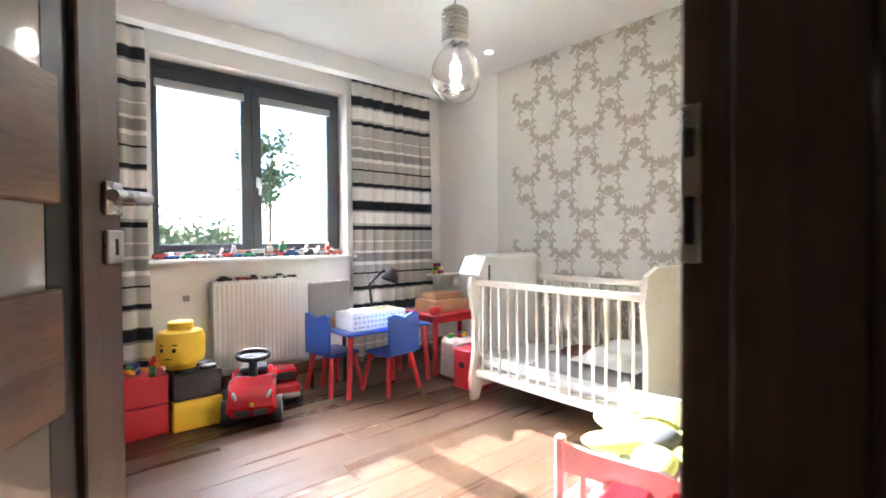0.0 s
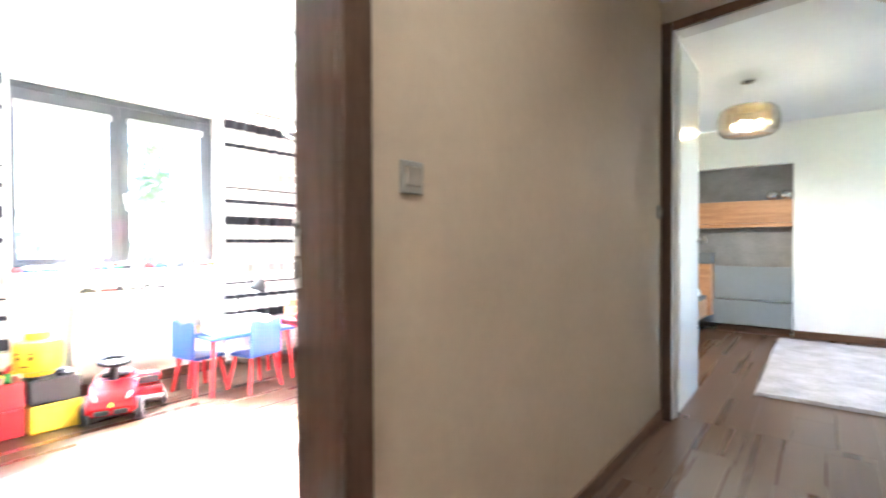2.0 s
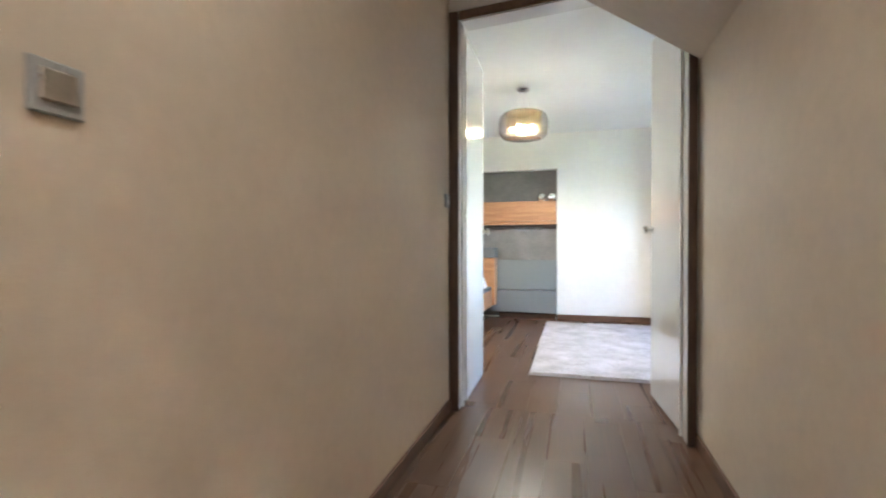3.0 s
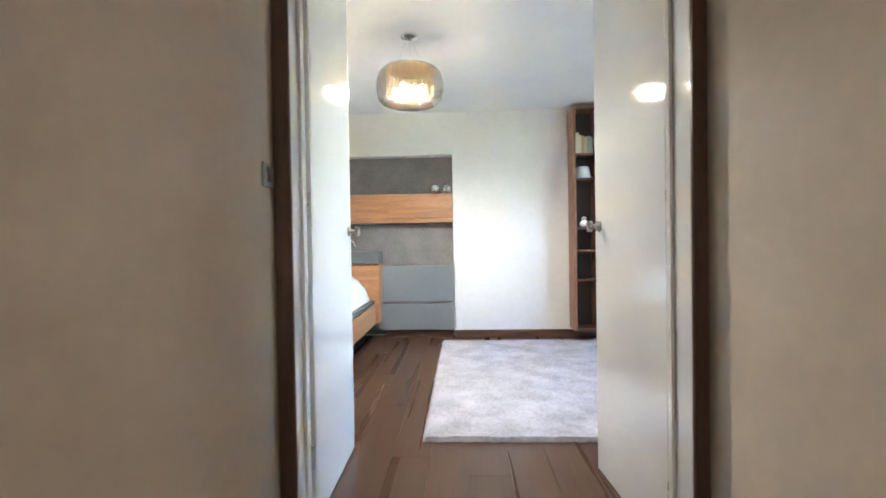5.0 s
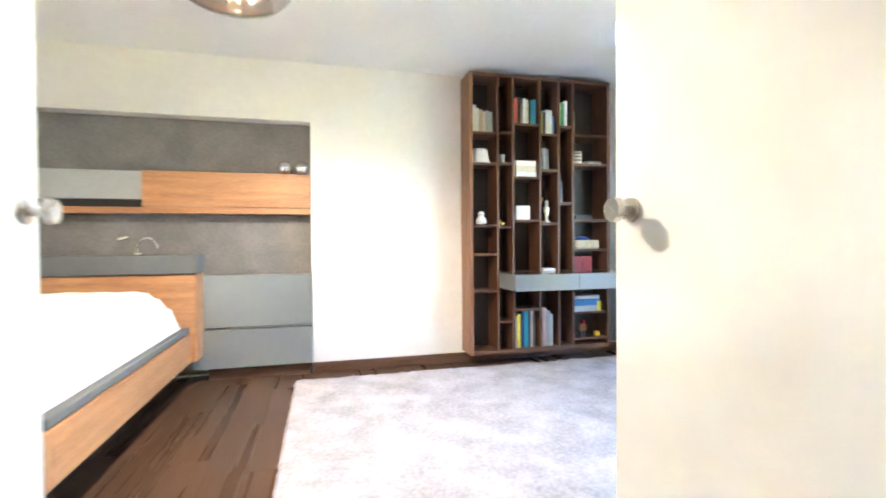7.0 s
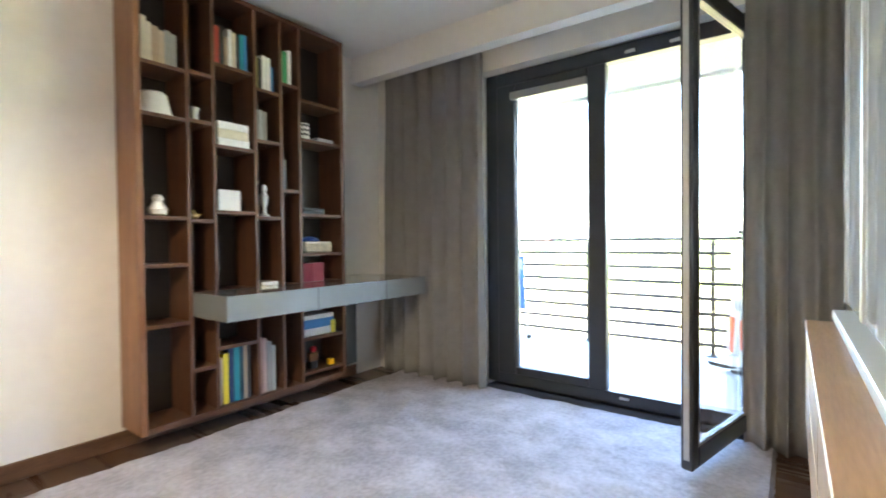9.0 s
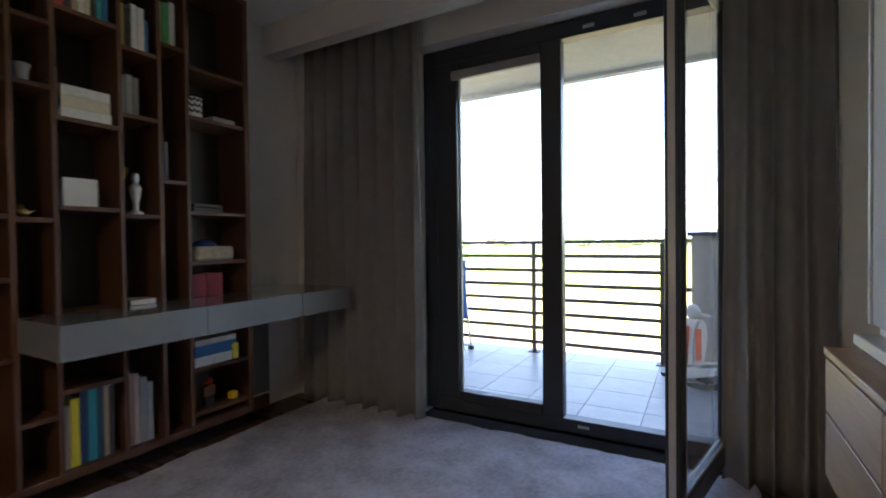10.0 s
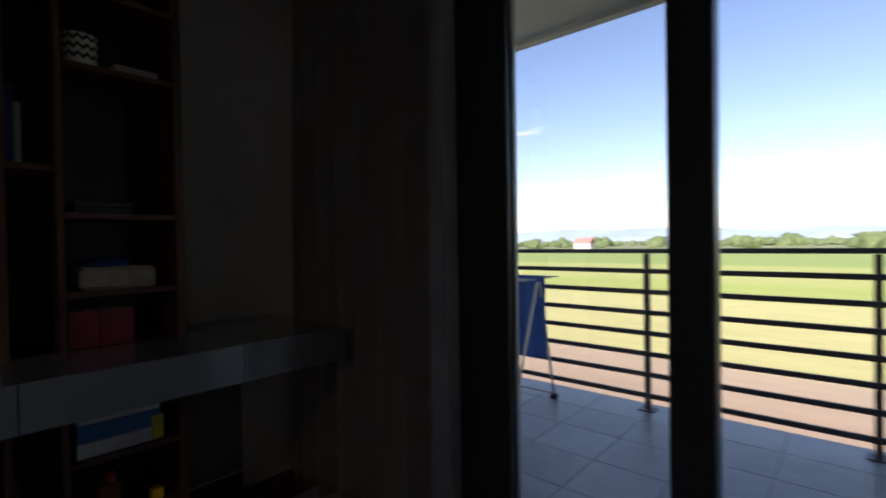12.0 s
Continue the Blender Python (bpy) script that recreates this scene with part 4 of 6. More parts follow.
slab(bm, [(-0.17, 0.16), (-0.07, 0.16), (-0.035, 0.36), (-0.05, 0.47), (-0.10, 0.50), (-0.14, 0.46), (-0.165, 0.33)], -0.068, 0.068)
bmesh.ops.bevel(bm, geom=list(bm.edges), offset=0.012, segments=2, affect="EDGES")
shield = part("leg_shield", bm, GREYW, sc, "", True)
part("stripe", quick((-0.175, -0.158, -0.018, 0.018, 0.17, 0.45), bevel=0.004), ORANGE, shield, "orange stripe")
part("stripe", quick((-0.15, -0.10, 0.066, 0.071, 0.2, 0.43), bevel=0.002), TEALP, shield, "mint stripe")
part("stripe", quick((-0.15, -0.10, -0.071, -0.066, 0.2, 0.43), bevel=0.002), ORANGE, shield, "orange stripe")
bm = bmesh.new()
ball(bm, (-0.11, 0, 0.545), 0.05, (0.9, 1.1, 1.1))
part("headlight", bm, GREYW, sc, "", True)
bm = bmesh.new()
rod(bm, (-0.09, -0.15, 0.53), (-0.09, 0.15, 0.53), 0.012)
part("handlebar", bm, GREYW, sc, "", True)
bm = bmesh.new()
rod(bm, (-0.12, -0.03, 0.11), (-0.12, 0.03, 0.11), 0.06, sides=20)
part("wheel", bm, GREYPL, sc, "", True)
bm = bmesh.new()
pts = [(-0.10, 0, 0.165), (0.06, 0, 0.15)] + [(0.14 + 0.10 * math.cos(a), 0, 0.24 + 0.09 * math.sin(a)) for a in np.linspace(-1.3, 1.2, 8)]
for p, q in zip(pts, pts[1:]):
    rod(bm, p, q, 0.011, sides=10)
part("seat_back", bm, GREYW, sc, "", True)

# ---- landscape ----
GZ = -3.2


def field_material():
    m = bpy.data.materials.new("farmland")
    m.use_nodes = True
    n, l = m.node_tree.nodes, m.node_tree.links
    p = n["Principled BSDF"]
    p.inputs["Roughness"].default_value = 0.95
    co = n.new("ShaderNodeTexCoord")
    sep = n.new("ShaderNodeSeparateXYZ")
    l.new(co.outputs["Object"], sep.inputs["Vector"])
    wob = n.new("ShaderNodeTexNoise")
    wob.inputs["Scale"].default_value = 0.12
    l.new(co.outputs["Object"], wob.inputs["Vector"])
    add = n.new("ShaderNodeMath")
    add.operation = "MULTIPLY_ADD"
    add.inputs[1].default_value = 2.5
    l.new(wob.outputs["Fac"], add.inputs[0])
    l.new(sep.outputs["Y"], add.inputs[2])
    far = n.new("ShaderNodeMath")
    far.operation = "ABSOLUTE"
    l.new(add.outputs[0], far.inputs[0])
    lg = n.new("ShaderNodeMath")
    lg.operation = "LOGARITHM"
    lg.inputs[1].default_value = 10.0
    l.new(far.outputs[0], lg.inputs[0])
    sc_ = n.new("ShaderNodeMath")
    sc_.operation = "DIVIDE"
    sc_.inputs[1].default_value = 3.5
    l.new(lg.outputs[0], sc_.inputs[0])
    r = n.new("ShaderNodeValToRGB")
    r.color_ramp.interpolation = "LINEAR"
    bands = [(8, (0.112, 0.140, 0.035)), (13.5, (0.140, 0.154, 0.049)), (14.0, (0.266, 0.189, 0.119)), (19.0, (0.308, 0.238, 0.147)), (19.6, (0.350, 0.329, 0.119)), (38, (0.364, 0.350, 0.126)),
             (41, (0.266, 0.301, 0.063)), (52, (0.245, 0.301, 0.056)), (55, (0.294, 0.315, 0.084)), (85, (0.280, 0.308, 0.077)), (92, (0.182, 0.252, 0.049)), (170, (0.189, 0.252, 0.056)), (200, (0.168, 0.189, 0.070)), (700, (0.140, 0.168, 0.084))]
    for i, (d, c) in enumerate(bands):
        e = r.color_ramp.elements[i] if i < 2 else r.color_ramp.elements.new(0.5)
        e.position = math.log10(d) / 3.5
    for e, (d, c) in zip(r.color_ramp.elements, bands):
        e.position, e.color = math.log10(d) / 3.5, (*c, 1)
    l.new(sc_.outputs[0], r.inputs["Fac"])
    t = n.new("ShaderNodeTexNoise")
    t.inputs["Scale"].default_value, t.inputs["Detail"].default_value = 0.8, 8
    mp = n.new("ShaderNodeMapping")
    mp.inputs["Scale"].default_value = (0.5, 1.6, 1)
    l.new(co.outputs["Object"], mp.inputs["Vector"])
    l.new(mp.outputs["Vector"], t.inputs["Vector"])
    mix = n.new("ShaderNodeMixRGB")
    mix.blend_type = "MULTIPLY"
    mix.inputs["Fac"].default_value = 0.3
    rr = n.new("ShaderNodeValToRGB")
    rr.color_ramp.elements[0].position, rr.color_ramp.elements[1].position = 0.3, 0.7
    rr.color_ramp.elements[0].color = (0.55, 0.55, 0.55, 1)
    l.new(t.outputs["Fac"], rr.inputs["Fac"])
    l.new(r.outputs["Color"], mix.inputs["Color1"])
    l.new(rr.outputs["Color"], mix.inputs["Color2"])
    l.new(mix.outputs["Color"], p.inputs["Base Color"])
    return m


single("ground", quick((-3000, 3000, -3000, 3000, GZ - 1, GZ)), field_material(), "flat farmland with green and tan field strips", "field", kind="structure")
# distance haze is painted into the hills' pale blue base colour
HILL = material("hill_painted_haze", (0.29, 0.37, 0.42), 0.95, vary=0.1, scale=0.004)
bm = bmesh.new()
row0, row1, row2 = [], [], []
for i in range(121):
    x = -2600 + 5200 * i / 120
    h = 42 + 60 * max(0, noise.noise((x * 0.0011, 3.3, 0))) + 14 * noise.noise((x * 0.005, 1.3, 0)) + (34 * math.exp(-((x - 1250) / 420) ** 2))
    row0.append(bm.verts.new((x, -2300, GZ)))
    row1.append(bm.verts.new((x, -2600, h)))
    row2.append(bm.verts.new((x, -2900, GZ)))
for i in range(120):
    bm.faces.new((row0[i], row0[i + 1], row1[i + 1], row1[i]))
    bm.faces.new((row1[i], row1[i + 1], row2[i + 1], row2[i]))
single("hills", bm, HILL, "low hills on the horizon, coloured pale blue for haze", "hills", smooth=True, kind="structure")

FOLIAGE = material("foliage", (0.115, 0.145, 0.05), 0.8, scale=0.6, other=(0.04, 0.07, 0.02))
rnd = random.Random(7)
bm = bmesh.new()
for i in range(230):
    x, y = rnd.uniform(-420, 520), -rnd.uniform(240, 420)
    big = rnd.random() ** 3
    for k in range(rnd.randint(2, 5)):
        r = rnd.uniform(1.1, 2.5) + 2.4 * big
        c = Vector((x + rnd.uniform(-5, 5), y + rnd.uniform(-3, 3), GZ + r * rnd.uniform(0.4, 1.0)))
        made = bmesh.ops.create_icosphere(bm, subdivisions=1, radius=r, matrix=Matrix.Translation(c))["verts"]
        for v in made:
            v.co += (v.co - c) * rnd.uniform(-0.3, 0.35)
single("far_woods", bm, FOLIAGE, "uneven row of distant trees and bushes beyond the fields", "trees", kind="stuff")
for x, y, w, c in ((118, -250, 9, (0.55, 0.50, 0.46)), (-14, -330, 12, (0.60, 0.56, 0.52)), (205, -300, 10, (0.5, 0.42, 0.38))):
    h = thing("farmhouse", "small distant farmhouse with a red tiled roof", "house", "distant houses", pose(x, y, GZ))
    part("wall", quick((-w / 2, w / 2, -3.5, 3.5, 0, 3.2)), FACADE, h)
    bm = bmesh.new()
    slab(bm, [(-4.2, 3.2), (4.2, 3.2), (0, 6.2)], -w / 2 - 0.4, w / 2 + 0.4, Matrix.Rotation(radians(90), 4, "Z"))
    part("roof", bm, material("red_roof", (0.30, 0.15, 0.12), 0.8), h)


def tree(x, y, trunk_high, crown, seed, count=1500):
    """A broadleaf tree: tapered trunk, limbs, and a crown of small leaves."""
    r = random.Random(seed)
    t = thing("tree", "leafy green broadleaf tree outside the window", "tree", "garden trees", pose(x, y, GZ))
    bm = bmesh.new()
    rod(bm, (0, 0, 0), (0.1, 0, trunk_high), 0.10, 0.05, 10)
    tips = []
    for k in range(9):
        a = r.uniform(0, 6.28)
        q = Vector((0.1, 0, trunk_high * r.uniform(0.75, 1.0)))
        tip = q + Vector((math.cos(a), math.sin(a), r.uniform(0.4, 1.4))) * crown * r.uniform(0.4, 0.75)
        rod(bm, q, tip, 0.06, 0.015, 7)
        tips.append(tip)
    part("trunk", bm, material("bark", (0.16, 0.12, 0.08), 0.9, vary=0.2, scale=8, bump=0.5, bump_scale=30), t, "", True)
    bm = bmesh.new()
    for i in range(count):
        tip = r.choice(tips)
        c = tip + Vector((r.gauss(0, 1), r.gauss(0, 1), r.gauss(0, 0.8))) * crown * 0.24
        u = Vector((r.gauss(0, 1), r.gauss(0, 1), r.gauss(0, 1))).normalized()
        w = u.orthogonal().normalized()
        s = r.uniform(0.10, 0.22)
        bm.faces.new([bm.verts.new(c + d) for d in (u * s, w * s * 0.5, -u * s, -w * s * 0.5)])
    part("crown", bm, FOLIAGE, t)


tree(7.6, 20.5, 7.4, 1.4, 3, 1000)
tree(3.6, 17.0, 2.6, 2.0, 5)
tree(5.6, 24.0, 2.8, 2.4, 6)


# ---- kids' room: window ----
kwin = thing("window_kids", "anthracite two-sash window above a white sill", "window", kind="structure")
YW = 3.735
for x0, x1 in ((0.593, 0.618), (1.972, 2.002)):
    part("frame_upright", quick((x0, x1, YW, YW + 0.075, 0.918, 2.267), bevel=0.004), ANTHRACITE, kwin)
part("frame_head", quick((0.619, 1.971, YW, YW + 0.075, 2.215, 2.267), bevel=0.004), ANTHRACITE, kwin)
part("frame_foot", quick((0.619, 1.971, YW, YW + 0.075, 0.918, 0.962), bevel=0.004), ANTHRACITE, kwin)
for x0, x1, g0, g1 in ((0.620, 1.262, 0.648, 1.187), (1.264, 1.970, 1.338, 1.885)):
    s = part("sash", quick((x0, g0, YW - 0.012, YW + 0.055, 0.964, 2.213), (g1, x1, YW - 0.012, YW + 0.055, 0.964, 2.213), (g0, g1, YW - 0.012, YW + 0.055, 0.964, 1.014), (g0, g1, YW - 0.012, YW + 0.055, 2.12, 2.213), bevel=0.005), ANTHRACITE, kwin)
    p = part("pane", quick((g0 - 0.004, g1 + 0.004, YW + 0.02, YW + 0.026, 1.01, 2.125)), GLASS, s, "clear window pane")
    p.visible_shadow = False
    part("blind_cassette", quick((g0 - 0.02, g1 + 0.02, YW - 0.045, YW - 0.013, 2.075, 2.13), bevel=0.008), GREYPL, s, "pale roller blind cassette")
bm = quick((1.294, 1.320, YW - 0.022, YW - 0.013, 1.44, 1.52), bevel=0.003)
rod(bm, (1.307, YW - 0.02, 1.495), (1.307, YW - 0.055, 1.495), 0.009)
box(bm, 1.296, 1.318, YW - 0.065, YW - 0.05, 1.38, 1.505, 0.006)
part("handle", bm, WHITE, kwin, "white window handle", True)
part("window_sill", quick((0.53, 2.06, 3.525, YW - 0.001, 0.885, 0.916), bevel=0.008), WHITE, kwin, "white window sill")
single("curtain_rail", quick((KX0 + 0.02, KX1 - 0.02, 3.505, 3.53, 2.41, 2.435), bevel=0.002), WHITE, "white curtain rail behind the pelmet", "curtain rail")


def stripes(name, repeat, bands):
    """Woven cloth with level bands that repeat; bands: (metres down from the top of the repeat, colour)."""
    m = bpy.data.materials.new(name)
    m.use_nodes = True
    n, l = m.node_tree.nodes, m.node_tree.links
    p = n["Principled BSDF"]
    p.inputs["Roughness"].default_value = 0.9
    co, sep = n.new("ShaderNodeTexCoord"), n.new("ShaderNodeSeparateXYZ")
    l.new(co.outputs["Object"], sep.inputs["Vector"])
    div = n.new("ShaderNodeMath")
    div.operation = "MULTIPLY_ADD"
    div.inputs[1].default_value, div.inputs[2].default_value = -1 / (repeat * 0.985), 2.224 / (repeat * 0.985) + 1
    l.new(sep.outputs["Z"], div.inputs[0])
    wrap = n.new("ShaderNodeMath")
    wrap.operation = "FRACT"
    l.new(div.outputs[0], wrap.inputs[0])
    r = n.new("ShaderNodeValToRGB")
    r.color_ramp.interpolation = "CONSTANT"
    while len(r.color_ramp.elements) < len(bands):
        r.color_ramp.elements.new(0.999)
    for e, (z, c) in zip(r.color_ramp.elements, bands):
        e.position, e.color = z / repeat, (*c, 1)
    l.new(wrap.outputs[0], r.inputs["Fac"])
    t = n.new("ShaderNodeTexNoise")
    t.inputs["Scale"].default_value = 90
    mix = n.new("ShaderNodeMixRGB")
    mix.blend_type, mix.inputs["Fac"].default_value = "MULTIPLY", 0.25
    l.new(co.outputs["Object"], t.inputs["Vector"])
    l.new(r.outputs["Color"], mix.inputs["Color1"])
    l.new(t.outputs["Color"], mix.inputs["Color2"])
    l.new(mix.outputs["Color"], p.inputs["Base Color"])
    b = n.new("ShaderNodeBump")
    t2 = n.new("ShaderNodeTexNoise")
    t2.inputs["Scale"].default_value = 420
    l.new(co.outputs["Object"], t2.inputs["Vector"])
    b.inputs["Strength"].default_value, b.inputs["Distance"].default_value = 0.25, 0.003
    l.new(t2.outputs["Fac"], b.inputs["Height"])
    l.new(b.outputs["Normal"], p.inputs["Normal"])
    return m


W_, G_, D_, K_ = (0.86, 0.83, 0.78), (0.50, 0.475, 0.445), (0.36, 0.345, 0.33), (0.018, 0.018, 0.026)
WEAVE = ((0.0, K_), (0.073, D_), (0.093, W_), (0.187, G_), (0.21, K_), (0.244, G_), (0.337, W_), (0.349, G_), (0.424, W_), (0.444, D_), (0.517, W_), (0.547, G_), (0.61, K_), (0.624, G_), (0.726, K_), (0.76, D_), (0.77, W_), (0.877, D_))
STRIPED = stripes("striped_curtain", 0.885, WEAVE)
curtain("curtain", "long curtain with white, grey and black stripes", pose(2.42, 3.52, 0.012), 0.86, 2.39, 8, 0.026, 31, STRIPED, "striped curtains")
curtain("curtain", "long curtain with white, grey and black stripes", pose(0.30, 3.52, 0.012), 0.51, 2.39, 5, 0.022, 44, STRIPED, "striped curtains")

# wallpaper with printed scrolls
PAPER = material("wallpaper_ground", (0.70, 0.665, 0.60), 0.6, vary=0.03, scale=6, bump=0.12, bump_scale=200)
PRINT = material("wallpaper_print", (0.47, 0.415, 0.335), 0.45, vary=0.08, scale=30)
paper = structure("wallpaper", PAPER, "cream wallpaper with grey-beige damask scrolls", "wallpaper", (KX1 - 0.004, KX1 - 0.0005, KY0, 2.825, 0.076, KCEIL))


LAYER = 0


def stroke(bm, pts, widths):
    """A flat tapered band in the plane y, z."""
    global LAYER
    LAYER = (LAYER + 1) % 16
    lift = -0.00012 * LAYER
    left, right = [], []
    for i, (p, w) in enumerate(zip(pts, widths)):
        a, b = Vector(pts[max(0, i - 1)]), Vector(pts[min(len(pts) - 1, i + 1)])
        d = (b - a).normalized()
        nrm = Vector((-d.y, d.x)) * w
        left.append(bm.verts.new((lift, p[0] + nrm.x, p[1] + nrm.y)))
        right.append(bm.verts.new((lift, p[0] - nrm.x, p[1] - nrm.y)))
    for i in range(len(pts) - 1):
        bm.faces.new((left[i], left[i + 1], right[i + 1], right[i]))


def scroll(bm, c, start, turn, size, wide, mirror):
    pts, ws = [], []
    for i in range(12):
        k = i / 11
        a = start + turn * k
        r = size * (1 - 0.72 * k)
        x = r * math.cos(a) * mirror
        pts.append((c[0] + x, c[1] + r * math.sin(a)))
        ws.append(wide * (0.25 + math.sin(math.pi * min(1, k * 1.15)) * 0.9) if k < 0.87 else wide * 0.6)
    stroke(bm, pts, ws)


def petal(bm, c, a, long, wide):
    pts = [(c[0] + long * k * math.cos(a), c[1] + long * k * math.sin(a)) for k in (0, 0.2, 0.45, 0.7, 0.9, 1)]
    stroke(bm, pts, [wide * 0.15, wide * 0.7, wide, wide * 0.75, wide * 0.35, 0.0006])


def damask(bm, cy, cz):
    """One motif: a dense upright heart of leaves and scrolls, with two arms that curl up and out round the blank medallions."""
    for a, lo in ((90, 0.085), (64, 0.07), (116, 0.07), (40, 0.045), (140, 0.045)):
        petal(bm, (cy, cz + 0.035), radians(a), lo, 0.015)
    for a, lo in ((-90, 0.08), (-62, 0.065), (-118, 0.065), (-35, 0.045), (-145, 0.045)):
        petal(bm, (cy, cz - 0.045), radians(a), lo, 0.014)
    for mir in (-1, 1):
        scroll(bm, (cy + mir * 0.040, cz + 0.010), -1.5, 4.6, 0.036, 0.010, mir)
        scroll(bm, (cy + mir * 0.044, cz - 0.060), 1.4, -4.6, 0.038, 0.010, mir)
        scroll(bm, (cy + mir * 0.028, cz - 0.115), 1.6, -4.2, 0.028, 0.009, mir)
        arm = [(0.015, 0.055), (0.045, 0.078), (0.080, 0.090), (0.112, 0.115), (0.122, 0.150), (0.106, 0.178), (0.084, 0.178), (0.076, 0.160)]
        stroke(bm, [(cy + mir * x, cz + z) for x, z in arm], [0.006, 0.012, 0.017, 0.019, 0.018, 0.014, 0.010, 0.005])
        for x, z, a, lo, wd in ((0.085, 0.088, -35, 0.070, 0.019), (0.055, 0.076, -62, 0.050, 0.013), (0.060, 0.085, 70, 0.045, 0.012), (0.110, 0.120, 8, 0.045, 0.013), (0.030, 0.060, 100, 0.050, 0.011), (0.118, 0.150, 50, 0.038, 0.011)):
            petal(bm, (cy + mir * x, cz + z), radians(a if mir > 0 else 180 - a), lo, wd)
        for k in range(4):
            a = 0.3 + 0.6 * k
            petal(bm, (cy + mir * (0.040 + 0.034 * math.cos(a)), cz + 0.010 + 0.034 * math.sin(a)), a if mir > 0 else math.pi - a, 0.026, 0.009)
            petal(bm, (cy + mir * (0.044 + 0.036 * math.cos(a)), cz - 0.060 - 0.036 * math.sin(a)), -a if mir > 0 else math.pi + a, 0.028, 0.009)


bm = bmesh.new()
for row in range(8):
    for col in range(8):
        cy = (0.505 if row % 2 else 0.3225) + 0.365 * col
        cz = 0.245 + 0.30 * row
        if 0.46 < cy < 2.68:
            damask(bm, cy, cz)
bmesh.ops.transform(bm, matrix=Matrix.Translation((KX1 - 0.0043, 0, 0)), verts=bm.verts)
tagged(part("printed_scrolls", bm, PRINT, paper, "grey-beige printed damask scrolls"), kind="stuff")

# ---- radiator ----
rad = thing("radiator", "white ribbed panel radiator fixed under the window", "radiator", m=Matrix.LocRotScale((0.0875, 0.05, -0.086), None, (0.95, 1.0, 0.985)))
part("panel", quick((0.868, 1.492, 3.415, 3.425, 0.238, 0.855), (0.868, 1.492, 3.475, 3.485, 0.238, 0.855), bevel=0.003), WHITE, rad)
for i in range(19):
    x = 0.888 + 0.0325 * i
    part("rib", quick((x, x + 0.024, 3.409, 3.4155, 0.258, 0.835), bevel=0.0028), WHITE, rad)
part("side_cover", quick((0.862, 0.867, 3.412, 3.488, 0.236, 0.858), bevel=0.001), WHITE, rad)
part("side_cover", quick((1.493, 1.498, 3.412, 3.488, 0.236, 0.858), bevel=0.001), WHITE, rad)
part("top_grille", quick(*[(0.87 + 0.0312 * i, 0.895 + 0.0312 * i, 3.427, 3.473, 0.85, 0.857) for i in range(20)]), WHITE, rad)
for z in (0.32, 0.78):
    part("bracket", quick((0.95, 0.99, 3.486, 3.549, z, z + 0.03)), GREYPL, rad)
    part("bracket", quick((1.37, 1.41, 3.486, 3.549, z, z + 0.03)), GREYPL, rad)
bm = bmesh.new()
rod(bm, (0.855, 3.45, 0.30), (0.855, 3.45, 0.088), 0.008)
rod(bm, (0.862, 3.45, 0.30), (0.835, 3.45, 0.30), 0.012)
rod(bm, (0.84, 3.45, 0.30), (0.79, 3.45, 0.30), 0.019, 0.017)
part("valve", bm, WHITE, rad, "white thermostat valve", True)


# ---- toy cars on the sill and the radiator ----
def toy_car(m, color, long=0.085, cabin=True, high=0.02, label="small toy car parked on the window sill"):
    t = thing("toy_car", label, "toy car", "toy cars", m)
    w = long * 0.42
    mat = book_mat(color)
    bm = quick((-long / 2, long / 2, -w / 2, w / 2, 0.006, 0.006 + high), bevel=0.005)
    part("body", bm, mat, t, "", True)
    if cabin:
        bm = bmesh.new()
        slab(bm, [(-long * 0.32, 0.005 + high), (long * 0.25, 0.005 + high), (long * 0.12, 0.02 + high), (-long * 0.22, 0.02 + high)], -w * 0.42, w * 0.42)
        part("cabin", bm, BLACK, t)
    for sx in (-0.3, 0.3):
        for sy in (-0.5, 0.5):
            bm = bmesh.new()
            rod(bm, (long * sx, w * sy - 0.004, 0.009), (long * sx, w * sy + 0.004, 0.009), 0.009, sides=10)
            part("wheel", bm, BLACK, t)
    return t


rnd = random.Random(5)
hues = [(0.45, 0.04, 0.03), (0.60, 0.60, 0.58), (0.03, 0.03, 0.035), (0.03, 0.10, 0.30), (0.60, 0.10, 0.03), (0.35, 0.34, 0.33), (0.05, 0.22, 0.08), (0.70, 0.68, 0.64)]
for i in range(17):
    x = 0.625 + 0.081 * i + rnd.uniform(-0.012, 0.012)
    toy_car(pose(x, 3.60 + rnd.uniform(-0.03, 0.03), 0.9165, 0, 0, rnd.uniform(-35, 35)), hues[(i * 3 + i // 4) % 8], rnd.uniform(0.075, 0.10), rnd.random() < 0.75, rnd.uniform(0.018, 0.034))
SILL_HUES = ((0.62, 0.60, 0.57), (0.30, 0.05, 0.03), (0.20, 0.10, 0.05), (0.05, 0.05, 0.055), (0.66, 0.64, 0.60), (0.42, 0.14, 0.05))
for i in range(13):
    x = 0.66 + 0.104 * i + rnd.uniform(-0.015, 0.015)
    toy_car(pose(x, 3.675 + rnd.uniform(-0.01, 0.01), 0.9165, 0, 0, rnd.uniform(-25, 25)), SILL_HUES[i % 6], rnd.uniform(0.09, 0.12), rnd.random() < 0.6, rnd.uniform(0.03, 0.055))
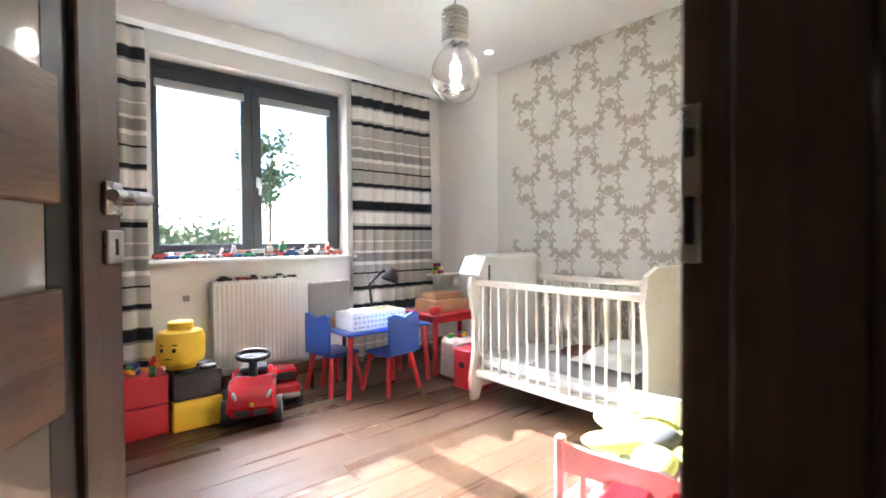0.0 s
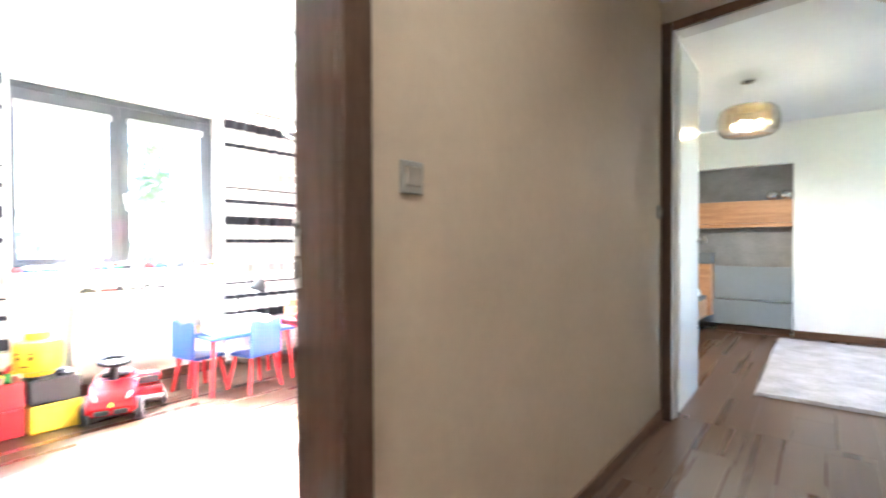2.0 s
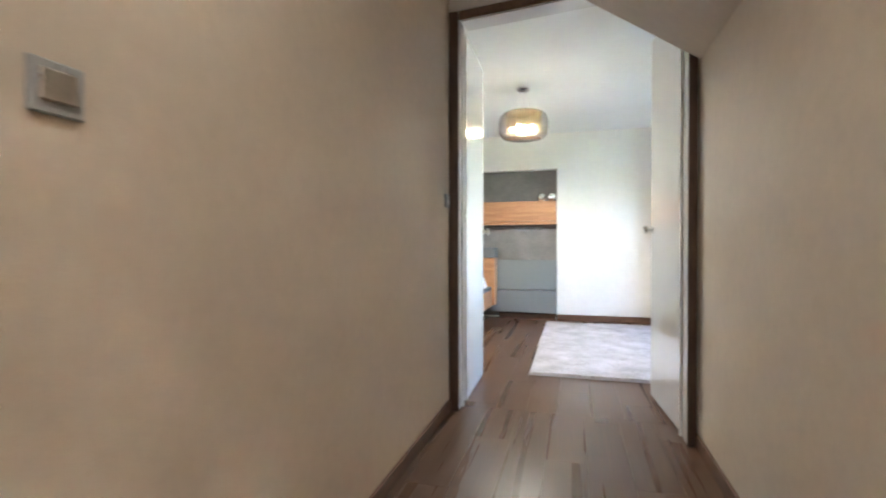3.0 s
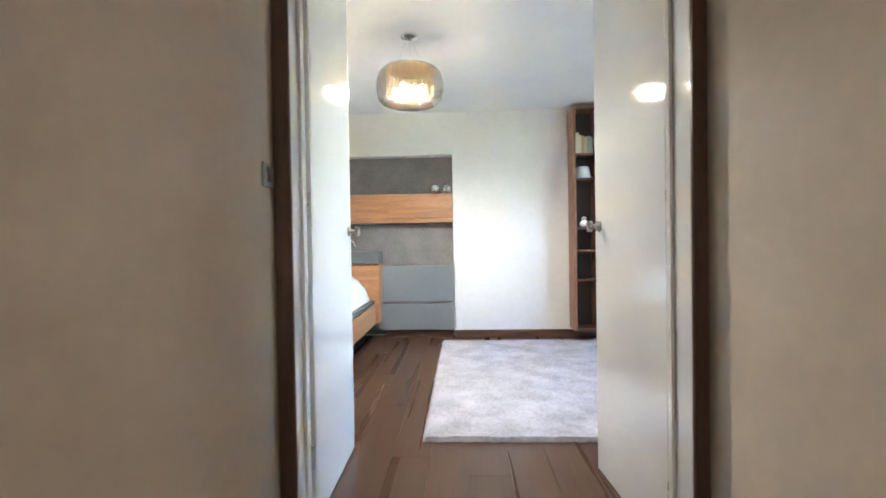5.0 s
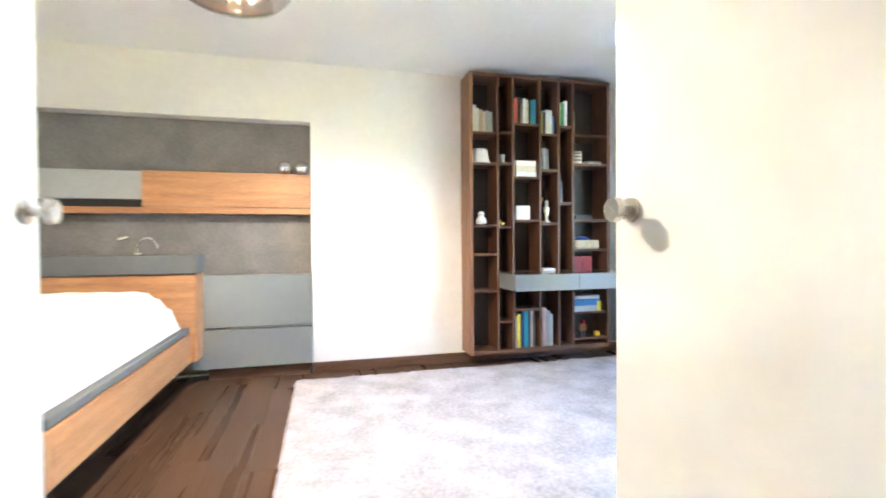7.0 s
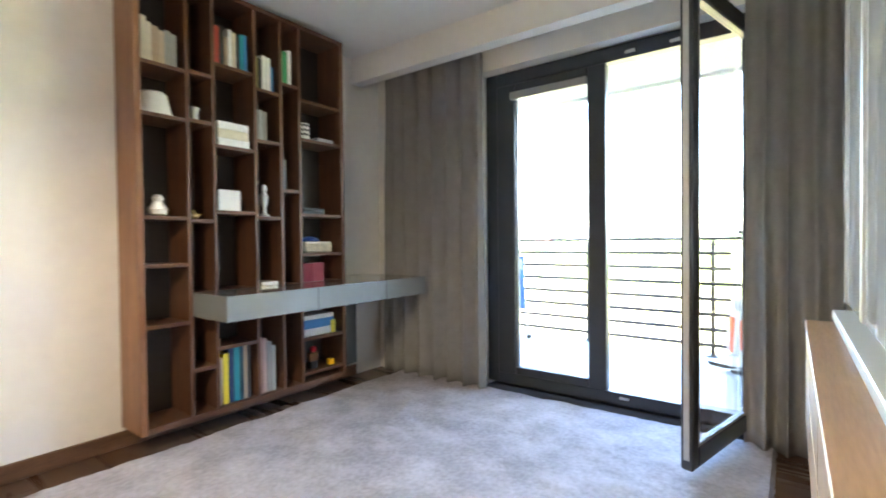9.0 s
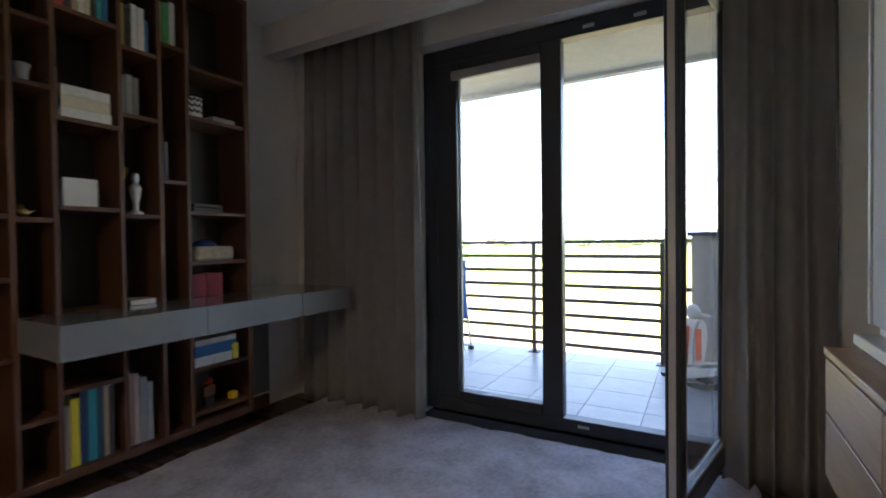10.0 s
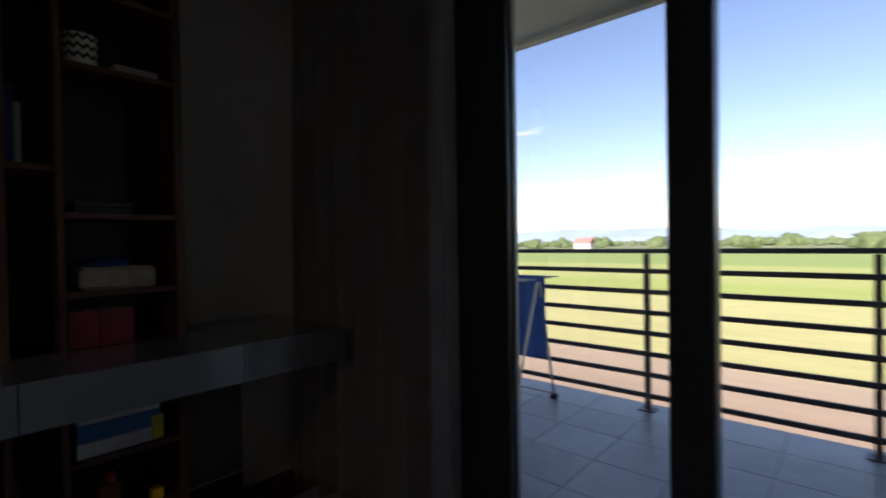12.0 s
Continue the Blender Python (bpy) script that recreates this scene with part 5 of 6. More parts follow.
for x, s in ((1.10, 0.030), (1.36, 0.036), (1.46, 0.045), (1.02, 0.024), (1.66, 0.03), (1.84, 0.035)):
    h = thing("toy_figure", "small toy action figure on the window sill", "toy", "toy figures", pose(x, 3.64, 0.9165))
    part("legs", quick((-s * 0.45, s * 0.45, -0.012, 0.012, 0, s), bevel=0.003), book_mat(hues[int(x * 50) % 8]), h)
    part("torso", quick((-s * 0.6, s * 0.6, -0.013, 0.013, s, s * 2.1), bevel=0.004), book_mat(hues[int(x * 70) % 8]), h)
    bm = bmesh.new()
    ball(bm, (0, 0, s * 2.5), s * 0.45, u=10, v=8)
    part("head", bm, book_mat((0.6, 0.45, 0.3)), h, "", True)
for i, x in enumerate((0.95, 1.08, 1.16, 1.27, 1.36, 1.44)):
    toy_car(pose(x * 0.95 + 0.0875, 3.50, 0.7585, 0, 0, (12, -20, 65, 5, -10, 160)[i]), hues[(2, 0, 2, 5, 7, 2)[i]], 0.10, i % 2 == 0, 0.014, "small toy car lying on top of the radiator")


# ---- brick boxes and the big yellow head ----
PLACE = Matrix.LocRotScale((-0.04, 0.018, 0.0), None, (0.976, 0.911, 1.0))


def brick_box(name, label, x0, x1, y0, y1, z0, z1, mat, studs):
    b = thing(name, label, "storage box", "toy storage boxes")
    part("body", quick((x0, x1, y0, y1, z0, z1), bevel=0.008), mat, b)
    nx, ny = studs
    for i in range(nx):
        for j in range(ny):
            bm = bmesh.new()
            x, y = x0 + (x1 - x0) * (i + 0.5) / nx, y0 + (y1 - y0) * (j + 0.5) / ny
            rod(bm, (x, y, z1 - 0.001), (x, y, z1 + 0.018), min(x1 - x0, y1 - y0) / 4.6, sides=18)
            part("stud", bm, mat, b, "", True)
    return b


brick_box("brick_box", "red plastic toy drawer box on the floor", 0.365, 0.603, 3.205, 3.43, 0.0, 0.162, RED, (0, 0))
brick_box("brick_box", "open red plastic toy box heaped with bricks", 0.365, 0.603, 3.205, 3.43, 0.164, 0.32, RED, (0, 0))
brick_box("brick_box", "red plastic toy drawer box on the floor", 0.12, 0.362, 3.205, 3.43, 0.0, 0.162, RED, (0, 0))
brick_box("brick_box", "open red plastic toy box heaped with bricks", 0.12, 0.362, 3.205, 3.43, 0.164, 0.32, RED, (0, 0))
brick_box("brick_box", "yellow plastic brick-shaped box on the floor", 0.612, 0.868, 3.17, 3.40, 0.0, 0.165, YELLOW, (0, 0))
brick_box("brick_box", "black plastic brick-shaped box with studs", 0.612, 0.868, 3.175, 3.40, 0.167, 0.315, BLACK, (2, 2))
rnd = random.Random(9)
for i in range(42):
    s = rnd.uniform(0.016, 0.034)
    x, y = rnd.uniform(0.15, 0.58), rnd.uniform(3.225, 3.41)
    bm = quick((-s, s, -s * 0.5, s * 0.5, 0, s * 0.7), bevel=0.002)
    for k in (-0.5, 0.5):
        rod(bm, (s * k, 0, s * 0.7), (s * k, 0, s * 0.9), s * 0.28, sides=8)
    single("toy_brick", bm, (RED, GREEN, YELLOW, BLUE, BLACK, GREEN)[i % 6], "loose plastic building brick in a heap", "toy brick", "loose bricks", pose(x, y, 0.321 + rnd.uniform(0, 0.045), rnd.uniform(-40, 40), rnd.uniform(-40, 40), rnd.uniform(0, 180)))
head = thing("toy_storage_bin", "large yellow head-shaped toy storage box with a face", "storage box", m=pose(0.675, 3.275, 0.334))
bm = bmesh.new()
lathe(bm, [(0.075, 0.0), (0.08, 0.012), (0.085, 0.025), (0.115, 0.035), (0.124, 0.055), (0.126, 0.12), (0.124, 0.18), (0.110, 0.205), (0.07, 0.212), (0.066, 0.216), (0.066, 0.252), (0.058, 0.26), (0.001, 0.26)], sides=40)
part("body", bm, YELLOW, head, "", True)


def on_head(name, a, z, w, h, mat):
    """A thin printed patch on the round face."""
    bm = bmesh.new()
    n = 10
    lo, hi = [], []
    for i in range(n + 1):
        k = i / n * 2 - 1
        b = a + k * w / 0.127
        hh = h * math.sqrt(max(0.02, 1 - k * k))
        lo.append(bm.verts.new((0.1275 * math.cos(b), 0.1275 * math.sin(b), z - hh)))
        hi.append(bm.verts.new((0.1275 * math.cos(b), 0.1275 * math.sin(b), z + hh)))
    for i in range(n):
        bm.faces.new((lo[i], lo[i + 1], hi[i + 1], hi[i]))
    return part(name, bm, mat, head)


FACE = radians(228)
for d in (-0.28, 0.28):
    on_head("eye", FACE + d, 0.118, 0.011, 0.012, BLACK)
    on_head("eyebrow", FACE + d * 1.1, 0.146, 0.018, 0.004, BLACK)
on_head("mouth", FACE, 0.072, 0.024, 0.004, BLACK)

# ---- ride-on car ----
rc = thing("ride_on_car", "glossy red plastic ride-on toy car with a black steering wheel", "ride-on toy", m=pose(1.055, 3.20, 0.0, 0, 0, -112))
bm = bmesh.new()
slab(bm, [(-0.24, 0.09), (-0.25, 0.20), (-0.18, 0.255), (-0.05, 0.235), (0.02, 0.235), (0.06, 0.25), (0.16, 0.205), (0.25, 0.14), (0.265, 0.09), (0.24, 0.055), (-0.22, 0.055)], -0.145, 0.145)
for v in bm.verts:
    v.co.y *= 1 - 1.1 * max(0, v.co.z - 0.16) - 0.8 * max(0, abs(v.co.x) - 0.17)
bmesh.ops.bevel(bm, geom=list(bm.edges), offset=0.022, segments=3, affect="EDGES")
CARRED = material("glossy_red_plastic", (0.44, 0.012, 0.018), 0.16, vary=0.03, coat=0.5)
part("body", bm, CARRED, rc, "", True)
for sx in (-0.155, 0.165):
    for sy in (-1, 1):
        bm = bmesh.new()
        rod(bm, (sx, sy * 0.125, 0.07), (sx, sy * 0.165, 0.07), 0.07, sides=24)
        wh = part("wheel", bm, BLACK, rc, "black plastic wheel", True)
        bm = bmesh.new()
        rod(bm, (sx, sy * 0.1655, 0.07), (sx, sy * 0.169, 0.07), 0.042, 0.036, sides=16)
        part("rim", bm, GREYPL, wh)
part("seat", quick((-0.16, 0.0, -0.085, 0.085, 0.245, 0.275), bevel=0.015), BLACK, rc, "black moulded seat")
bm = bmesh.new()
rod(bm, (0.06, 0, 0.24), (0.02, 0, 0.355), 0.026)
part("steering_column", bm, BLACK, rc, "", True)
bm = bmesh.new()
pts = [Vector((0.015 - 0.055 * math.sin(a), 0.088 * math.cos(a), 0.355 + 0.016 * math.sin(a))) for a in np.linspace(0, 2 * math.pi, 17)]
for p, q in zip(pts, pts[1:]):
    rod(bm, p, q, 0.017, sides=8)
box(bm, -0.035, 0.06, -0.07, 0.07, 0.345, 0.362, 0.008)
part("steering_wheel", bm, BLACK, rc, "", True)
for sy in (-1, 1):
    bm = bmesh.new()
    ball(bm, (0.205, sy * 0.095, 0.168), 0.022, (1.5, 0.5, 0.6), turn=Euler((0, radians(30), sy * radians(-25))).to_quaternion())
    part("headlight", bm, GREYPL, rc, "grey moulded headlight", True)
    part("grille", quick((0.245, 0.262, sy * 0.05 - 0.04, sy * 0.05 + 0.04, 0.07, 0.10), bevel=0.006), BLACK, rc, "black air intake")
bm = bmesh.new()
ball(bm, (0.256, 0, 0.13), 0.011, (0.4, 1, 1.2))
part("badge", bm, YELLOW, rc)
sm = thing("toy_truck", "smaller red toy jeep with black windows", "toy", m=pose(1.285, 3.30, 0.0, 0, 0, -104))
part("body", quick((-0.13, 0.13, -0.085, 0.085, 0.05, 0.14), bevel=0.018), CARRED, sm, "", True)
part("cab", quick((-0.11, 0.05, -0.078, 0.078, 0.141, 0.215), bevel=0.018), CARRED, sm, "", True)
part("windscreen", quick((0.045, 0.056, -0.062, 0.062, 0.150, 0.20), bevel=0.006), BLACK, sm)
part("bumper", quick((0.12, 0.145, -0.08, 0.08, 0.055, 0.085), bevel=0.008), GREYPL, sm, "silver bumper")
for sx in (-0.08, 0.085):
    for sy in (-1, 1):
        bm = bmesh.new()
        rod(bm, (sx, sy * 0.07, 0.045), (sx, sy * 0.10, 0.045), 0.045, sides=18)
        part("wheel", bm, BLACK, sm, "", True)


# ---- children's tables and chairs ----
PLACE = Matrix.LocRotScale((-0.04, 0.018, 0.0), None, (0.976, 0.911, 0.93))


def splayed_leg(bm, x, y, z1, dx, dy, r=0.017):
    rod(bm, (x + dx, y + dy, 0), (x, y, z1), r * 0.85, r, 12)


table = thing("kids_table", "low children's table with blue top and red legs", "table")
part("tabletop", quick((1.60, 2.30, 2.99, 3.44, 0.435, 0.462), bevel=0.010), BLUE, table)
for x, y, dx, dy in ((1.64, 3.03, -0.03, -0.02), (2.26, 3.03, 0.03, -0.02), (1.64, 3.40, -0.03, 0.01), (2.26, 3.40, 0.03, 0.01)):
    bm = bmesh.new()
    splayed_leg(bm, x, y, 0.435, dx, dy, 0.02)
    part("leg", bm, RED, table, "red leg", True)


def kids_chair(m, label="small children's chair with blue seat and red legs"):
    c = thing("kids_chair", label, "chair", "children's chairs", m)
    part("seat", quick((-0.14, 0.14, -0.13, 0.13, 0.275, 0.30), bevel=0.010), BLUE, c)
    bm = bmesh.new()
    slab(bm, [(-0.135, 0.29), (0.135, 0.29), (0.14, 0.50), (0.135, 0.575), (0.10, 0.585), (0.05, 0.57), (0.0, 0.552), (-0.05, 0.57), (-0.10, 0.585), (-0.135, 0.575), (-0.14, 0.50)], -0.155, -0.132)
    part("backrest", bm, BLUE, c)
    for sx in (-1, 1):
        for sy in (-1, 1):
            bm = bmesh.new()
            splayed_leg(bm, sx * 0.105, sy * 0.10, 0.276, sx * 0.045, sy * 0.045, 0.018)
            part("leg", bm, RED, c, "red leg", True)
    return c


kc = kids_chair(pose(1.955, 3.02, 0, 0, 0, 8))
copy_thing(kc, pose(1.565, 3.02, 0, 0, 0, -82))

SPOTS = material("patterned_white_card", (0.78, 0.77, 0.74), 0.6, vary=0.03)
obx = thing("storage_box", "white patterned open cardboard box on the blue table", "box")
part("wall", quick((1.66, 1.664, 3.04, 3.30, 0.463, 0.585), (2.096, 2.10, 3.04, 3.30, 0.463, 0.585), (1.664, 2.096, 3.04, 3.044, 0.463, 0.585), (1.664, 2.096, 3.296, 3.30, 0.463, 0.585), (1.664, 2.096, 3.044, 3.296, 0.463, 0.467)), SPOTS, obx)
rnd = random.Random(3)
marks = bmesh.new()
for i in range(13):
    for j in range(3):
        x, z = 1.685 + 0.032 * i + rnd.uniform(-0.004, 0.004), 0.485 + 0.036 * j
        if (i + j) % 2:
            rod(marks, (x, 3.0388, z), (x, 3.0398, z), 0.009, sides=10)
        else:
            box(marks, x - 0.010, x + 0.010, 3.0388, 3.0398, z - 0.005, z + 0.005)
tagged(part("printed_marks", marks, GREYPL, obx, "grey printed pattern"), kind="stuff")
single("plastic_tub", quick((1.70, 1.86, 3.07, 3.20, 0.5, 0.605), bevel=0.012), WHITE, "white plastic tub standing in the patterned box", "tub")
bm = bmesh.new()
lathe(bm, [(0.05, 0), (0.075, 0.05), (0.08, 0.10), (0.075, 0.10), (0.05, 0.01)], (1.98, 3.18, 0.48))
single("paper_bowl", bm, material("pale_yellow_card", (0.72, 0.66, 0.36), 0.7), "pale yellow bowl in the patterned box", "bowl", smooth=True)
# grey back panel of the play seat
board = thing("play_chair", "grey padded high-back chair behind the table", "chair", m=pose(-0.10, 0, 0))
bm = quick((1.60, 1.93, 3.385, 3.42, 0.46, 0.80), bevel=0.016)
part("backrest", bm, material("grey_padding", (0.22, 0.21, 0.20), 0.8, vary=0.05, scale=20, bump=0.2, bump_scale=300), board, "grey padded backrest", True)
part("post", quick((1.62, 1.645, 3.42, 3.445, 0, 0.80), (1.885, 1.91, 3.42, 3.445, 0, 0.80), bevel=0.003), BLACK, board)

rt = thing("kids_table", "low red children's table pushed against the wall", "table")
part("tabletop", quick((2.36, 2.98, 3.02, 3.43, 0.475, 0.50), bevel=0.010), RED, rt)
part("apron", quick((2.40, 2.94, 3.05, 3.40, 0.42, 0.474), bevel=0.004), RED, rt)
for x, y, dx, dy in ((2.40, 3.06, -0.01, -0.01), (2.94, 3.06, 0.01, -0.01), (2.40, 3.39, -0.01, 0.01), (2.94, 3.39, 0.01, 0.01)):
    bm = bmesh.new()
    splayed_leg(bm, x, y, 0.475, dx, dy, 0.024)
    part("leg", bm, RED, rt, "", True)
rch = thing("kids_chair", "small red slatted children's chair at the red table", "chair", "children's chairs", pose(2.70, 2.88, 0, 0, 0, 5))
part("seat", quick((-0.14, 0.14, -0.13, 0.13, 0.265, 0.29), bevel=0.010), RED, rch)
part("top_rail", quick((-0.145, 0.145, -0.15, -0.125, 0.50, 0.56), bevel=0.010), RED, rch)
for x in (-0.10, 0.0, 0.10):
    part("back_slat", quick((x - 0.03, x + 0.03, -0.146, -0.130, 0.291, 0.50), bevel=0.005), RED, rch)
for sx in (-1, 1):
    for sy in (-1, 1):
        bm = bmesh.new()
        splayed_leg(bm, sx * 0.11, sy * 0.10, 0.266, sx * 0.02, sy * 0.02, 0.018)
        part("leg", bm, RED, rch, "", True)
CARD = material("brown_cardboard", (0.42, 0.22, 0.10), 0.8, vary=0.08, scale=10)
single("cardboard_box", quick((2.43, 2.81, 3.10, 3.38, 0.501, 0.60), bevel=0.004), CARD, "flat brown cardboard box on the red table", "box", "cardboard boxes")
single("cardboard_box", quick((2.47, 2.75, 3.14, 3.36, 0.601, 0.655), bevel=0.004), CARD, "smaller brown cardboard box lying on another", "box", "cardboard boxes")
WS = thing("wall_ledge", "narrow white wall ledge beside the curtain", "shelf", m=pose(0.12, 0.35, -0.01))
part("board", quick((2.72, 3.02, 3.26, 3.42, 0.765, 0.785), bevel=0.003), WHITE, WS)
part("bracket", quick((2.985, 3.025, 3.32, 3.345, 0.66, 0.764), bevel=0.003), WHITE, WS)
for i, (dx, dz, mat) in enumerate(((0, 0, YELLOW), (1, 0, BLUE), (2, 0, RED), (0, 1, GREEN), (1, 1, YELLOW), (2, 1, WHITE), (0, 2, RED), (1, 2, BLUE))):
    single("toy_block", quick((2.86 + 0.036 * dx, 2.895 + 0.036 * dx, 3.65, 3.685, 0.776 + 0.036 * dz, 0.811 + 0.036 * dz), bevel=0.003), mat, "coloured toy block stacked on the ledge", "toy block", "stacked blocks")
lamp = thing("desk_lamp", "black jointed desk lamp on the blue table", "lamp", m=pose(-0.19, 0, 0))
bm = bmesh.new()
lathe(bm, [(0.075, 0.463), (0.075, 0.478), (0.02, 0.486), (0.001, 0.486)], (2.20, 3.36, 0))
part("base", bm, BLACK, lamp, "", True)
bm = bmesh.new()
rod(bm, (2.20, 3.36, 0.48), (2.17, 3.36, 0.77), 0.010)
part("lower_arm", bm, BLACK, lamp, "", True)
bm = bmesh.new()
rod(bm, (2.17, 3.36, 0.76), (2.30, 3.35, 0.87), 0.008)
part("upper_arm", bm, BLACK, lamp, "", True)
bm = bmesh.new()
lathe(bm, [(0.02, 0.10), (0.035, 0.085), (0.06, 0.045), (0.075, 0.0), (0.071, 0.0), (0.05, 0.045)])
bmesh.ops.transform(bm, matrix=pose(2.34, 3.34, 0.78, 0, 25, 0), verts=bm.verts)
part("shade", bm, BLACK, lamp, "black enamel shade", True)
for x, y, z, mat, s in ((2.40, 3.06, 0.501, RED, 0.05), (2.88, 3.30, 0.501, GREYPL, 0.06)):
    bm = quick((x - s, x + s, y - s * 0.6, y + s * 0.6, z, z + s * 1.3), bevel=s * 0.3)
    single("toy_box", bm, mat, "small plastic toy case on the red table", "toy", "table toys", smooth=True)
single("jigsaw_box", quick((1.62, 1.76, 3.31, 3.42, 0.463, 0.52), bevel=0.003), CARD, "brown toy carton behind the white box", "box")
bag = thing("toy_bag", "white fabric bag full of toys beside the crib", "bag")
bm = quick((2.39, 2.62, 2.80, 3.0, 0.0, 0.33), bevel=0.035)
for v in bm.verts:
    v.co += Vector((noise.noise(v.co * 9), noise.noise(v.co * 9 + Vector((3, 0, 0))), 0)) * 0.025
part("body", bm, material("white_canvas", (0.66, 0.66, 0.66), 0.9, vary=0.12, scale=16, bump=0.3, bump_scale=200), bag, "", True)
for i in range(7):
    bm = quick((-0.03, 0.03, -0.02, 0.02, 0, 0.03), bevel=0.006)
    bmesh.ops.transform(bm, matrix=pose(2.43 + 0.024 * i, 2.90 + 0.03 * math.sin(i * 2.2), 0.328, 15 * (i % 3), 20 * (i % 2), 40 * i), verts=bm.verts)
    part("toy", bm, (GREEN, YELLOW, RED, BLUE, GREEN, YELLOW, WHITE)[i], bag)
rb = thing("toy_crate", "red plastic crate with a grip hole", "box")
part("body", quick((2.32, 2.54, 2.555, 2.745, 0.0, 0.295), bevel=0.010), RED, rb)
part("grip_hole", quick((2.39, 2.45, 2.5535, 2.556, 0.16, 0.20), (2.3185, 2.321, 2.62, 2.68, 0.16, 0.20)), BLACK, rb)

# ---- crib ----
PLACE = Matrix.LocRotScale((-0.04, 0.018, 0.0), None, (0.976, 0.911, 0.965))
CRIB = material("cream_white_lacquer", (0.84, 0.79, 0.70), 0.35, vary=0.03, scale=5)
crib = thing("crib", "white wooden crib with barred sides and curved ends", "crib")
CX0, CX1, CYA, CYB = 2.245, 2.93, 1.185, 2.43
ENDS = [(CX0 - 0.03, 0.0), (CX0 + 0.03, 0.0), (CX0 + 0.06, 0.08), (CX1 - 0.06, 0.08), (CX1 - 0.03, 0.0), (CX1 + 0.03, 0.0), (CX1 + 0.045, 0.14), (CX1 + 0.01, 0.34), (CX1 + 0.01, 0.55), (CX1 + 0.045, 0.76), (CX1 + 0.01, 0.89), (CX1 - 0.10, 0.93),
        (CX0 + 0.10, 0.93), (CX0 - 0.01, 0.89), (CX0 - 0.045, 0.76), (CX0 - 0.01, 0.55), (CX0 - 0.01, 0.34), (CX0 - 0.045, 0.14)]
for y in (CYA, CYB):
    bm = bmesh.new()
    slab(bm, ENDS, y - 0.014, y + 0.014)
    part("end_board", bm, CRIB, crib)
for x in (CX0 + 0.012, CX1 - 0.012):
    part("top_rail", quick((x - 0.017, x + 0.017, CYA + 0.015, CYB - 0.015, 0.765, 0.805), bevel=0.006), CRIB, crib)
    part("bottom_rail", quick((x - 0.013, x + 0.013, CYA + 0.015, CYB - 0.015, 0.155, 0.205), bevel=0.005), CRIB, crib)
    for i in range(15):
        y = CYA + 0.075 + (CYB - CYA - 0.15) * i / 14
        bm = bmesh.new()
        rod(bm, (x, y, 0.205), (x, y, 0.766), 0.0085, sides=10)
        part("bar", bm, CRIB, crib, "", True)
    part("bolt", quick((x - 0.022, x - 0.018, CYA + 0.03, CYA + 0.045, 0.70, 0.715), bevel=0.001), BRASS, crib)
part("slat_base", quick((CX0 + 0.03, CX1 - 0.03, CYA + 0.016, CYB - 0.016, 0.20, 0.215)), CRIB, crib)
single("crib_mattress", quick((CX0 + 0.03, CX1 - 0.03, CYA + 0.02, CYB - 0.02, 0.216, 0.30), bevel=0.025, ), LINEN, "white mattress lying in the crib", "mattress")


def lumpy(x0, x1, y0, y1, z, h, seed, n=22):
    bm = bmesh.new()
    g = []
    for i in range(n + 1):
        col = []
        for j in range(n + 1):
            u, v = i / n, j / n
            x, y = x0 + (x1 - x0) * u, y0 + (y1 - y0) * v
            rim = min(1, min(u, 1 - u) * 6, min(v, 1 - v) * 6)
            k = math.sin(rim * math.pi / 2)
            col.append(bm.verts.new((x + 0.02 * noise.noise((x * 9, y * 9, seed)), y + 0.02 * noise.noise((x * 9, y * 9, seed + 4)), z + k * h * (0.7 + 0.6 * noise.noise((x * 6, y * 6, seed))))))
        g.append(col)
    for a, b in zip(g, g[1:]):
        for j in range(n):
            bm.faces.new((a[j], b[j], b[j + 1], a[j + 1]))
    return bm


single("crib_quilt", lumpy(CX0 + 0.05, CX1 - 0.10, 1.24, 2.0, 0.302, 0.09, 3), material("grey_quilt", (0.33, 0.32, 0.33), 0.9, vary=0.1, scale=9, bump=0.2, bump_scale=200), "rumpled grey quilt in the crib", "quilt", smooth=True)
single("crib_sheet", lumpy(CX0 + 0.10, CX1 - 0.12, 1.30, 1.72, 0.375, 0.07, 8), LINEN, "crumpled pale sheet on the quilt", "sheet", smooth=True)
pl1 = single("crib_toy", lumpy(CX0 + 0.20, CX0 + 0.38, 1.66, 1.86, 0.38, 0.05, 12, 10), material("brown_fleece", (0.20, 0.10, 0.07), 0.95, vary=0.15, scale=20), "small brown soft toy lying in the crib", "soft toy", smooth=True)
bm = bmesh.new()
n = 24
prof = [(-0.06, 0.60), (-0.058, 0.75), (-0.050, 0.88), (-0.038, 0.945), (0.0, 0.962), (0.038, 0.945), (0.050, 0.86), (0.054, 0.65), (0.056, 0.42), (0.058, 0.30)]
rows = []
for i in range(n + 1):
    x = CX0 + 0.0 + 0.62 * i / n
    rows.append([bm.verts.new((x, CYB - d * 0.72 - 0.006 * noise.noise((x * 12, z * 5, 2)) * (1 if d > 0 else -1), z + 0.01 * noise.noise((x * 8, 0, d * 9)))) for d, z in prof])
for a, b in zip(rows, rows[1:]):
    for j in range(len(prof) - 1):
        bm.faces.new((a[j], b[j], b[j + 1], a[j + 1]))
ob = single("crib_blanket", bm, LINEN, "white blanket with grey edging draped over the crib end", "blanket", smooth=True)
mod = ob.modifiers.new("thickness", "SOLIDIFY")
mod.thickness = 0.012
mod.offset = 1
